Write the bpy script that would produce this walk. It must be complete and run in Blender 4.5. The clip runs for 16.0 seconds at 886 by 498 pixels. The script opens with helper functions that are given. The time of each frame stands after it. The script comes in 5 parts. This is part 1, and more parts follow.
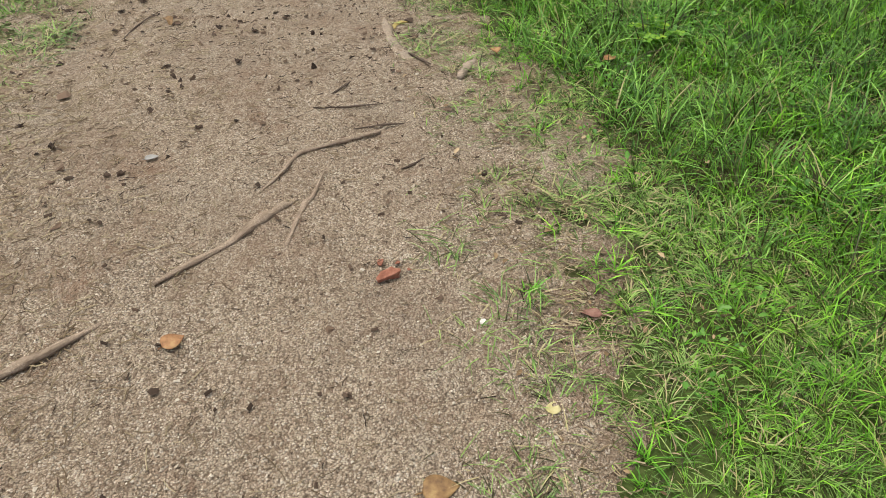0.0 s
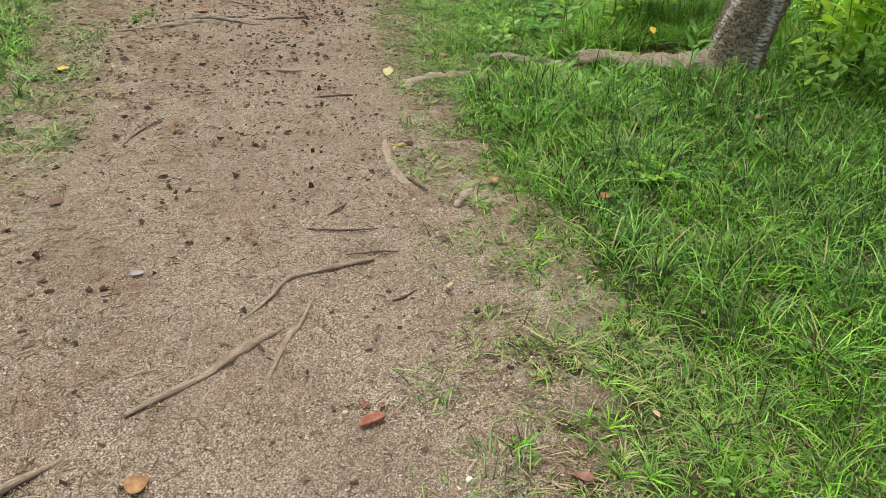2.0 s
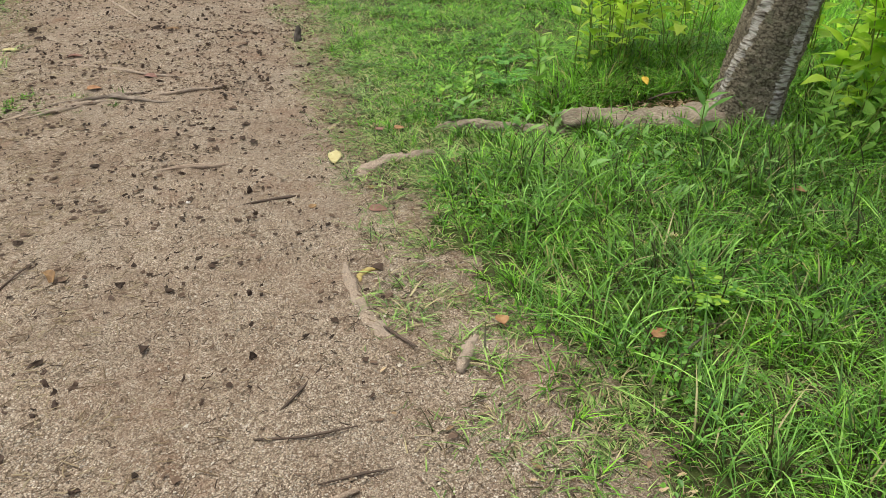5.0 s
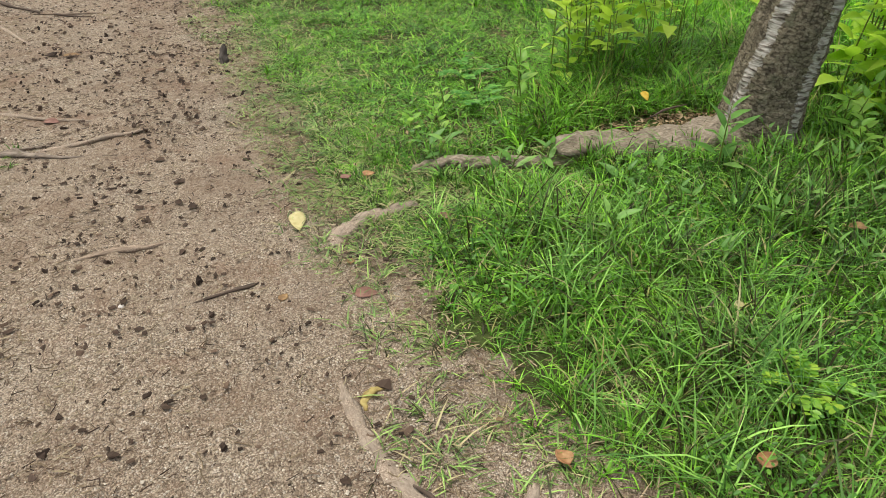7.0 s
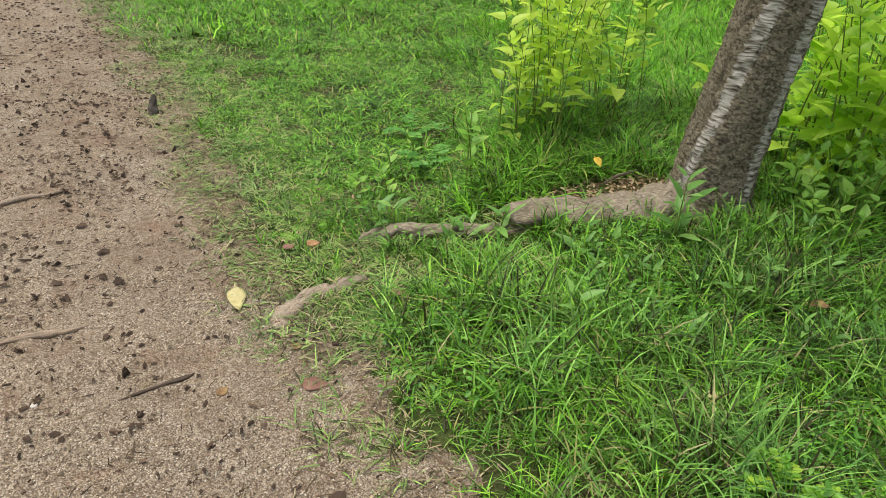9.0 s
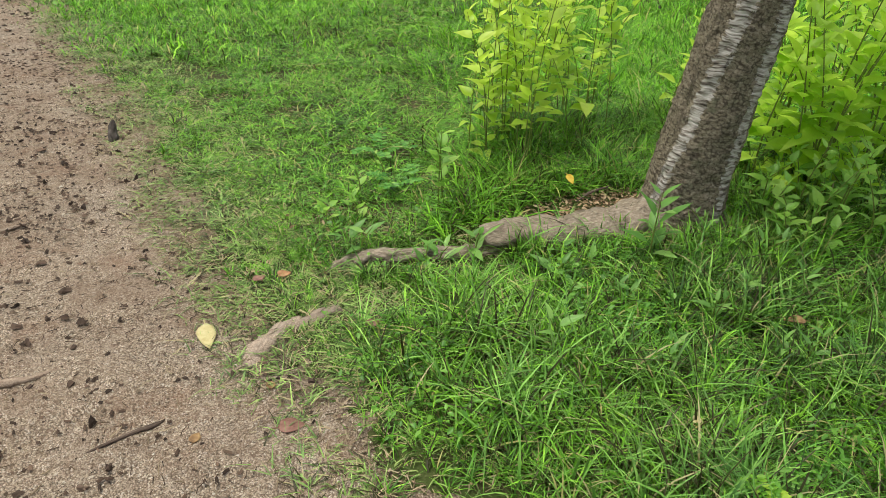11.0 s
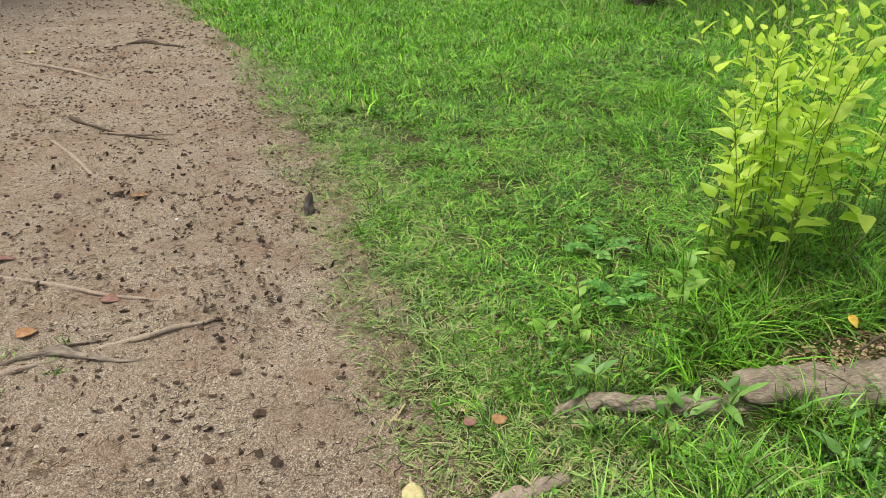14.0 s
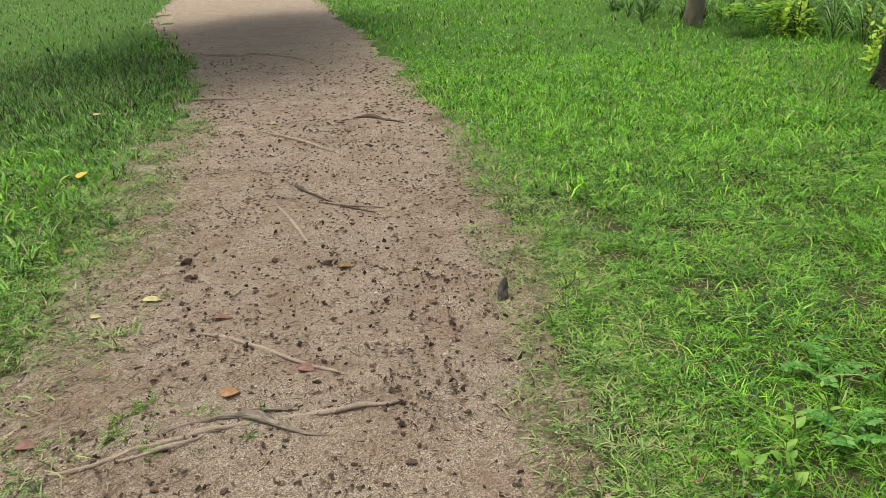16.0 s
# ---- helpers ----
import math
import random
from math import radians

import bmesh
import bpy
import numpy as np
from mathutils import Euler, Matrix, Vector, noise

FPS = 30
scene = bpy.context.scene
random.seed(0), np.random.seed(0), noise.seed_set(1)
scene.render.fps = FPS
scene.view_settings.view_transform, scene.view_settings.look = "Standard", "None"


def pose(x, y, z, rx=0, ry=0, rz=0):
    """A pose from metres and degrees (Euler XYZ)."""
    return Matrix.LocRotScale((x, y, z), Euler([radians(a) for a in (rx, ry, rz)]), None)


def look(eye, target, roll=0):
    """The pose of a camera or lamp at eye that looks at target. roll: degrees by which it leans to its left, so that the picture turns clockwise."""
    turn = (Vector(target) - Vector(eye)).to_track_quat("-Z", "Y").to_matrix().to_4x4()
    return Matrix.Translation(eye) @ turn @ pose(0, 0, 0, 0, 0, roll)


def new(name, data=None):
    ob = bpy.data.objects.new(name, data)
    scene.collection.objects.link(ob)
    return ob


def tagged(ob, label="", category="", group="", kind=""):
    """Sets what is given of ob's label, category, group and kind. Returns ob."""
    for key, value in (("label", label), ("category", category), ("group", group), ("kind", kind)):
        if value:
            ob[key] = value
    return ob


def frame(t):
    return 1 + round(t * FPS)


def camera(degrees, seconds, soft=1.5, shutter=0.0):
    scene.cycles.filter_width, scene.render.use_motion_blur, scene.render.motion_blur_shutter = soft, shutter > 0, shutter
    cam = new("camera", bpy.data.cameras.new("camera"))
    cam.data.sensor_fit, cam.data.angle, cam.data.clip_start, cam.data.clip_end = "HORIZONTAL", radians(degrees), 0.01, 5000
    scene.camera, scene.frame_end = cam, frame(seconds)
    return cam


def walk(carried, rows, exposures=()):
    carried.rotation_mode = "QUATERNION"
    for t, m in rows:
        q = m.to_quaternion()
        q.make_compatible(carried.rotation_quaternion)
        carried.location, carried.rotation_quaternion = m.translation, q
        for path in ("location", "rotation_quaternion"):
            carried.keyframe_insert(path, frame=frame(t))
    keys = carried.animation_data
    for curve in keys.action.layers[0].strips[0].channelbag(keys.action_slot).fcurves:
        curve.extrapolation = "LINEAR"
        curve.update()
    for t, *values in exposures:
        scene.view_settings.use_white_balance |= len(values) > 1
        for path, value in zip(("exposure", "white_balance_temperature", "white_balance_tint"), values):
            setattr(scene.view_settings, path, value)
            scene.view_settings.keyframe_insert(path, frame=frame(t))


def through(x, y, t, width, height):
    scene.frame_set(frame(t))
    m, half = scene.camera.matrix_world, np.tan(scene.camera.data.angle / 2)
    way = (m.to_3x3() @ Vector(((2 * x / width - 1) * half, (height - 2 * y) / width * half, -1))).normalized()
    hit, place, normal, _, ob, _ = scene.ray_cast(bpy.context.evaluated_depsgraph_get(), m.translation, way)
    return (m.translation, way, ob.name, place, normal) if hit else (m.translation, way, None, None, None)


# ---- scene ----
cam = camera(61.9, 16.0, soft=0.7)
PATH = [
    (0, (0.076, -1.554, 1.4), (0.156, -0.019, 0.12), -1.2),
    (0.5, (0.063, -1.519, 1.398), (0.156, 0.043, 0.152), 0.0),
    (1, (0.072, -1.478, 1.409), (0.186, 0.13, 0.226), 1.2),
    (1.5, (0.097, -1.431, 1.454), (0.219, 0.239, 0.361), 1.7),
    (2, (0.066, -1.426, 1.475), (0.188, 0.257, 0.401), 2.8),
    (2.5, (0.052, -1.423, 1.473), (0.168, 0.262, 0.402), 3.4),
    (3, (0.071, -1.4, 1.466), (0.183, 0.286, 0.397), 3.7),
    (3.5, (0.093, -1.305, 1.433), (0.21, 0.385, 0.368), 4.4),
    (4, (0.024, -1.052, 1.429), (0.161, 0.643, 0.376), 4.1),
    (4.5, (-0.022, -0.761, 1.43), (0.227, 0.939, 0.406), 1.6),
    (4.7, (-0.023, -0.626, 1.419), (0.244, 1.073, 0.399), 1.1),
    (6.8, (-0.184, 0.204, 1.445), (0.277, 1.828, 0.372), -1.0),
    (7, (-0.156, 0.271, 1.436), (0.317, 1.892, 0.364), -0.9),
    (7.5, (-0.126, 0.364, 1.433), (0.386, 1.973, 0.362), -0.3),
    (8, (-0.126, 0.436, 1.452), (0.468, 2.033, 0.405), 1.0),
    (8.5, (-0.136, 0.464, 1.484), (0.494, 2.066, 0.467), 1.3),
    (8.7, (-0.156, 0.484, 1.482), (0.49, 2.09, 0.48), 1.7),
    (10.8, (-0.177, 0.57, 1.523), (0.554, 2.154, 0.546), 1.7),
    (11, (-0.149, 0.593, 1.526), (0.593, 2.172, 0.549), 1.5),
    (11.5, (-0.06, 0.697, 1.517), (0.707, 2.265, 0.541), 1.2),
    (12, (-0.03, 0.748, 1.527), (0.722, 2.322, 0.548), 0.8),
    (12.5, (-0.057, 0.82, 1.571), (0.603, 2.438, 0.598), 0.3),
    (13, (-0.119, 0.983, 1.613), (0.475, 2.637, 0.658), 0.1),
    (13.5, (-0.188, 1.161, 1.642), (0.368, 2.835, 0.699), -0.1),
    (14, (-0.246, 1.252, 1.661), (0.131, 2.98, 0.727), -0.3),
    (14.5, (-0.261, 1.33, 1.685), (-0.16, 3.108, 0.776), -1.4),
    (15, (-0.224, 1.374, 1.684), (-0.237, 3.172, 0.808), -2.1),
    (15.5, (-0.207, 1.401, 1.699), (-0.293, 3.228, 0.89), -2.3),
    (16, (-0.215, 1.388, 1.714), (-0.356, 3.234, 0.958), -2.4),
]
walk(cam, [(t, look(eye, target, roll)) for t, eye, target, roll in PATH], [(0, 0.58), (3, 0.63), (8, 0.62), (12.5, 0.67), (13.5, 0.69), (14, 0.66), (15, 0.56), (16, 0.57)])

# ---- light ----
world = bpy.data.worlds.new("overcast_sky")
scene.world = world
world.use_nodes = True
wn = world.node_tree.nodes
sky = wn.new("ShaderNodeTexSky")
sky.sky_type = "NISHITA"
sky.sun_disc = False
sky.sun_elevation = radians(73)
sky.sun_rotation = radians(310)
sky.air_density, sky.dust_density, sky.ozone_density = 1.0, 3.0, 0.6
wn["Background"].inputs["Strength"].default_value = 0.15
cloud = wn.new("ShaderNodeHueSaturation")
cloud.inputs["Saturation"].default_value = 0.3
world.node_tree.links.new(sky.outputs["Color"], cloud.inputs["Color"])
world.node_tree.links.new(cloud.outputs["Color"], wn["Background"].inputs["Color"])

sun_data = bpy.data.lights.new("sun", "SUN")
sun_data.energy, sun_data.angle, sun_data.color = 1.9, radians(26), (1.0, 0.94, 0.80)
sun = new("sun", sun_data)
sun.matrix_world = look((-3, 2.5, 14), (0, 0, 0))

# ---- lie of the land ----
RIGHT = [(-9, 0.6), (-3, 0.45), (-0.7, 0.39), (-0.26, 0.45), (0.4, 0.40), (1.3, 0.38), (1.95, 0.24), (2.4, 0.18), (3.0, 0.10), (3.4, 0.02), (3.8, -0.01),
         (4.4, -0.04), (5.1, -0.13), (6.5, -0.28), (8.4, -0.64), (11.8, -1.6), (15, -2.5), (20, -4.0), (32, -7.4), (60, -16)]
LEFT = [(-9, -1.7), (-3, -1.5), (0.5, -1.5), (1.5, -1.56), (2.0, -1.72), (2.7, -1.93), (3.4, -2.10), (4.1, -2.23), (5.1, -2.44), (6.1, -2.68), (7.4, -3.15),
        (9.2, -3.47), (11.2, -3.95), (14, -5.1), (17.5, -6.84), (23.9, -10.0), (35, -14), (60, -24)]


def edge(rows, y):
    return np.interp(y, [r[0] for r in rows], [r[1] for r in rows])


def vnoise(x, y, scale, seed=0):
    """Smooth value noise from 0 to 1."""
    x, y = np.asarray(x, float) / scale + 37.7 * seed, np.asarray(y, float) / scale - 91.3 * seed
    xi, yi = np.floor(x), np.floor(y)
    fx, fy = x - xi, y - yi
    fx, fy = fx * fx * (3 - 2 * fx), fy * fy * (3 - 2 * fy)

    def lattice(a, b):
        s = np.sin(a * 127.1 + b * 311.7 + seed * 17.3) * 43758.5453
        return s - np.floor(s)
    low = lattice(xi, yi) * (1 - fx) + lattice(xi + 1, yi) * fx
    high = lattice(xi, yi + 1) * (1 - fx) + lattice(xi + 1, yi + 1) * fx
    return low * (1 - fy) + high * fy


def beside(x, y):
    """Metres from the path's edge, positive in the grass."""
    wob = (vnoise(x, y, 0.35, 3) - 0.5) * 0.16 + (vnoise(x, y, 0.09, 4) - 0.5) * 0.05
    return np.maximum(x - edge(RIGHT, y), edge(LEFT, y) - x) + wob


def ground_z(x, y):
    x, y = np.asarray(x, float), np.asarray(y, float)
    b = np.clip(beside(x, y) / 0.5, 0, 1)
    z = (vnoise(x, y, 0.8, 1) - 0.5) * 0.012 + (vnoise(x, y, 0.22, 2) - 0.5) * 0.007
    z = z + b * (0.012 + (vnoise(x, y, 0.5, 7) - 0.5) * 0.03)
    mound = np.exp(-(((x - 1.95) / 0.55) ** 2 + ((y - 2.95) / 0.4) ** 2))
    return z + 0.05 * mound


def gz(x, y):
    return float(ground_z(x, y))


# ---- mesh helpers ----
def mesh_of(name, verts, faces, material, smooth=True, uv=None):
    """A mesh from an array of points and an array (or list of arrays) of equal-sided faces."""
    faces = [np.asarray(f) for f in (faces if isinstance(faces, list) else [faces]) if len(f)]
    me = bpy.data.meshes.new(name)
    verts = np.ascontiguousarray(verts, dtype=np.float32)
    loops = np.concatenate([f.ravel() for f in faces]).astype(np.int32)
    sizes = np.concatenate([np.full(len(f), f.shape[1]) for f in faces])
    starts = np.concatenate([[0], np.cumsum(sizes)[:-1]]).astype(np.int32)
    me.vertices.add(len(verts))
    me.vertices.foreach_set("co", verts.ravel())
    me.loops.add(len(loops))
    me.loops.foreach_set("vertex_index", loops)
    me.polygons.add(len(starts))
    me.polygons.foreach_set("loop_start", starts)
    me.update(calc_edges=True)
    me.polygons.foreach_set("use_smooth", np.full(len(starts), smooth))
    if uv is not None:
        layer = me.uv_layers.new(name="UVMap")
        layer.data.foreach_set("uv", np.ascontiguousarray(np.asarray(uv, dtype=np.float32)[loops]).ravel())
    me.materials.append(material)
    me.validate()
    return me


def child(name, me, parent, m=None, label=""):
    ob = new(name, me)
    ob.parent = parent
    if m is not None:
        ob.matrix_basis = m
    return tagged(ob, label) if label else ob


def thing(name, me, x, y, z, label, category, group="", kind="", rz=0.0, rx=0.0, ry=0.0):
    ob = new(name, me)
    ob.matrix_basis = pose(x, y, z, rx, ry, rz)
    return tagged(ob, label, category, group, kind)


def smooth_line(points, n):
    """A Catmull-Rom line through points of any width."""
    p = np.array(points, float)
    p = np.vstack([2 * p[0] - p[1], p, 2 * p[-1] - p[-2]])
    out = []
    for u in np.linspace(0, len(p) - 3 - 1e-6, n):
        i = int(u)
        t = u - i
        a, b, c, d = p[i:i + 4]
        out.append(0.5 * (2 * b + (c - a) * t + (2 * a - 5 * b + 4 * c - d) * t * t + (3 * b - a - 3 * c + d) * t ** 3))
    return np.array(out)


def tube(points, segs=8, rings=20, rough=0.0, fine=0.25, flat=1.0, seed=0, ridges=0):
    """A tapering tube. points: x, y, z, radius. rough: unevenness as a share of the radius. Returns verts, faces, uv."""
    rng = np.random.default_rng(seed)
    line = smooth_line(points, rings)
    c, r = line[:, :3], np.maximum(line[:, 3], 0.0004)
    tan = np.gradient(c, axis=0)
    tan /= np.linalg.norm(tan, axis=1)[:, None] + 1e-9
    up = np.array([0, 0, 1.0]) if abs(tan[:, 2]).mean() < 0.75 else np.array([0, 1.0, 0])
    side = np.cross(tan, up)
    side /= np.linalg.norm(side, axis=1)[:, None]
    nor = np.cross(side, tan)
    ang = np.linspace(0, 2 * np.pi, segs, endpoint=False)
    length = np.concatenate([[0], np.cumsum(np.linalg.norm(np.diff(c, axis=0), axis=1))])
    a2, l2 = np.meshgrid(ang, length)
    r_mid = float(np.median(r))
    bump = 1 + rough * (2 * vnoise(np.cos(a2) * 0.5 + l2 / r_mid * 0.14, np.sin(a2) * 0.5 + l2 / r_mid * 0.10, fine, seed + 5) - 1)
    bump += rough * 0.6 * (2 * vnoise(np.cos(a2) * 0.5 + l2 / r_mid * 0.4, np.sin(a2) * 0.5 - l2 / r_mid * 0.3, fine, seed + 9) - 1)
    if ridges:
        bump += rough * 0.8 * np.sin(a2 * ridges + 3 * np.sin(l2 * 5 + seed))
    rad = r[:, None] * bump
    v = c[:, None, :] + rad[..., None] * (np.cos(a2)[..., None] * side[:, None, :] + flat * np.sin(a2)[..., None] * nor[:, None, :])
    uv = np.stack([a2 * r.max(), l2], -1).reshape(-1, 2)
    v = v.reshape(-1, 3)
    i, j = np.meshgrid(np.arange(rings - 1), np.arange(segs), indexing="ij")
    k = (j + 1) % segs
    quads = np.stack([i * segs + j, i * segs + k, (i + 1) * segs + k, (i + 1) * segs + j], -1).reshape(-1, 4)
    n = len(v)
    v = np.vstack([v, c[0] - tan[0] * r[0] * 0.3, c[-1] + tan[-1] * r[-1] * 0.3])
    uv = np.vstack([uv, [0, 0], [0, length[-1]]])
    s = np.arange(segs)
    s1 = (s + 1) % segs
    tris = np.vstack([np.stack([np.full(segs, n), s1, s], -1),
                      np.stack([np.full(segs, n + 1), (rings - 1) * segs + s, (rings - 1) * segs + s1], -1)])
    return v, [quads, tris], uv


# ---- materials ----
class Nodes:
    """A thin wrapper to write node trees in few lines."""

    def __init__(self, name):
        self.mat = bpy.data.materials.new(name)
        self.mat.use_nodes = True
        self.t = self.mat.node_tree
        self.bsdf = self.t.nodes["Principled BSDF"]
        self.out = self.t.nodes["Material Output"]

    def add(self, kind, **inputs):
        n = self.t.nodes.new(kind)
        for key, value in inputs.items():
            self.put(n, key.replace("_", " "), value)
        return n

    def put(self, n, key, value):
        if isinstance(value, bpy.types.NodeSocket):
            self.t.links.new(value, n.inputs[key])
        else:
            n.inputs[key].default_value = value

    def noise(self, vec, scale, detail=4.0, rough=0.55):
        n = self.add("ShaderNodeTexNoise", Scale=scale, Detail=detail, Roughness=rough)
        if vec is not None:
            self.t.links.new(vec, n.inputs["Vector"])
        return n.outputs["Fac"]

    def ramp(self, fac, stops):
        n = self.add("ShaderNodeValToRGB", Fac=fac)
        e = n.color_ramp.elements
        while len(e) < len(stops):
            e.new(0.5)
        for el, (p, c) in zip(e, stops):
            el.position = p
            el.color = (*c, 1) if len(c) == 3 else c
        return n.outputs["Color"]

    def span(self, fac, a, b, lo=0.0, hi=1.0):
        n = self.add("ShaderNodeMapRange", Value=fac)
        n.inputs[1].default_value, n.inputs[2].default_value = a, b
        n.inputs[3].default_value, n.inputs[4].default_value = lo, hi
        return n.outputs[0]

    def mix(self, fac, a, b, kind="MIX"):
        n = self.t.nodes.new("ShaderNodeMix")
        n.data_type, n.blend_type = "RGBA", kind
        for sock, value in ((n.inputs[0], fac), (n.inputs[6], a), (n.inputs[7], b)):
            if isinstance(value, bpy.types.NodeSocket):
                self.t.links.new(value, sock)
            elif isinstance(value, tuple):
                sock.default_value = (*value, 1)
            else:
                sock.default_value = value
        return n.outputs[2]

    def math(self, op, a, b=0.0):
        n = self.t.nodes.new("ShaderNodeMath")
        n.operation = op
        for i, value in enumerate((a, b)):
            if isinstance(value, bpy.types.NodeSocket):
                self.t.links.new(value, n.inputs[i])
            else:
                n.inputs[i].default_value = value
        return n.outputs[0]

    def position(self):
        return self.add("ShaderNodeNewGeometry").outputs["Position"]

    def island(self):
        return self.add("ShaderNodeNewGeometry").outputs["Random Per Island"]

    def per_object(self):
        return self.add("ShaderNodeObjectInfo").outputs["Random"]

    def local(self, which="Object"):
        return self.add("ShaderNodeTexCoord").outputs[which]

    def scaled(self, vec, x, y, z):
        n = self.add("ShaderNodeMapping", Vector=vec)
        n.inputs["Scale"].default_value = (x, y, z)
        return n.outputs["Vector"]

    def finish(self, color, rough=0.8, height=None, strength=0.5, distance=0.01, through=0.0, spec=0.3):
        self.put(self.bsdf, "Base Color", color if not isinstance(color, tuple) else (*color, 1))
        self.put(self.bsdf, "Roughness", rough)
        self.put(self.bsdf, "Specular IOR Level", spec)
        if height is not None:
            b = self.add("ShaderNodeBump", Height=height, Strength=strength, Distance=distance)
            self.put(self.bsdf, "Normal", b.outputs["Normal"])
        if through:
            tr = self.add("ShaderNodeBsdfTranslucent")
            self.put(tr, "Color", color if not isinstance(color, tuple) else (*color, 1))
            mx = self.add("ShaderNodeMixShader", Fac=through)
            self.t.links.new(self.bsdf.outputs[0], mx.inputs[1])
            self.t.links.new(tr.outputs[0], mx.inputs[2])
            self.t.links.new(mx.outputs[0], self.out.inputs["Surface"])
        return self.mat


def gravel_material():
    n = Nodes("sandy_gravel")
    p = n.position()
    warp = n.add("ShaderNodeVectorMath", Vector=p)
    warp.operation = "ADD"
    wob = n.add("ShaderNodeTexNoise", Scale=90.0, Vector=p)
    small = n.add("ShaderNodeVectorMath")
    small.operation = "SCALE"
    n.t.links.new(wob.outputs["Color"], small.inputs[0])
    small.inputs["Scale"].default_value = 0.006
    n.t.links.new(small.outputs[0], warp.inputs[1])
    q = warp.outputs[0]
    vor = n.add("ShaderNodeTexVoronoi", Scale=185.0, Vector=q)
    big = n.add("ShaderNodeTexVoronoi", Scale=95.0, Vector=q)
    grain = n.ramp(vor.outputs["Color"], [(0.0, (0.17, 0.118, 0.084)), (0.3, (0.40, 0.305, 0.215)), (0.65, (0.60, 0.485, 0.355)), (1.0, (0.88, 0.79, 0.66))])
    stones = n.ramp(big.outputs["Color"], [(0.0, (0.20, 0.142, 0.1)), (0.4, (0.45, 0.345, 0.245)), (0.8, (0.66, 0.545, 0.41)), (1.0, (0.80, 0.72, 0.60))])
    col = n.mix(n.span(n.noise(p, 31, 3), 0.5, 0.56), grain, stones)
    gap = n.span(vor.outputs["Distance"], 0.42, 0.72)
    col = n.mix(n.math("MULTIPLY", gap, 0.66), col, (0.085, 0.057, 0.038))
    damp = n.span(n.noise(p, 2.1, 8, 0.72), 0.46, 0.60)
    col = n.mix(n.math("MULTIPLY", damp, 0.42), col, (0.25, 0.165, 0.108))
    rust = n.span(n.noise(p, 2.7, 7, 0.7), 0.54, 0.72)
    col = n.mix(n.math("MULTIPLY", rust, 0.6), col, (0.27, 0.15, 0.092))
    pale = n.span(n.noise(p, 1.7, 8, 0.7), 0.51, 0.66)
    col = n.mix(n.math("MULTIPLY", pale, 0.6), col, n.mix(n.math("MULTIPLY", gap, 0.75), n.mix(0.55, (0.62, 0.545, 0.435), grain), (0.075, 0.052, 0.036)))
    speck = n.span(n.noise(p, 62, 4, 0.65), 0.63, 0.69)
    col = n.mix(n.math("MULTIPLY", speck, 0.9), col, (0.045, 0.03, 0.02))
    worn = n.add("ShaderNodeAttribute")
    worn.attribute_name = "humus"
    col = n.mix(n.math("MULTIPLY", worn.outputs["Fac"], 0.62), col, n.ramp(n.noise(p, 55, 7, 0.7), [(0.3, (0.075, 0.05, 0.032)), (0.55, (0.19, 0.14, 0.09)), (0.75, (0.34, 0.27, 0.18))]))
    h = n.math("ADD", n.math("MULTIPLY", vor.outputs["Distance"], -0.9), n.math("MULTIPLY", n.noise(p, 22, 7, 0.7), 1.6))
    return n.finish(col, 0.92, h, 1.0, 0.015, spec=0.15)


def soil_material():
    n = Nodes("grassy_soil")
    p = n.position()
    col = n.ramp(n.noise(p, 45, 8, 0.7), [(0.25, (0.016, 0.011, 0.007)), (0.5, (0.045, 0.032, 0.020)), (0.75, (0.12, 0.088, 0.055))])
    moss = n.span(n.noise(p, 2.2, 5), 0.45, 0.65)
    col = n.mix(n.math("MULTIPLY", moss, 0.6), col, (0.05, 0.085, 0.016))
    far = n.span(n.noise(p, 0.35, 4), 0.4, 0.6)
    col = n.mix(n.math("MULTIPLY", far, 0.5), col, (0.07, 0.13, 0.022))
    turf = n.add("ShaderNodeAttribute")
    turf.attribute_name = "turf"
    green = n.ramp(n.noise(p, 38, 8, 0.75), [(0.30, (0.014, 0.034, 0.005)), (0.5, (0.048, 0.125, 0.013)), (0.72, (0.135, 0.28, 0.028))])
    col = n.mix(n.math("MULTIPLY", turf.outputs["Fac"], 0.78), col, green)
    return n.finish(col, 0.95, n.noise(p, 60, 8, 0.7), 0.9, 0.01, spec=0.1)


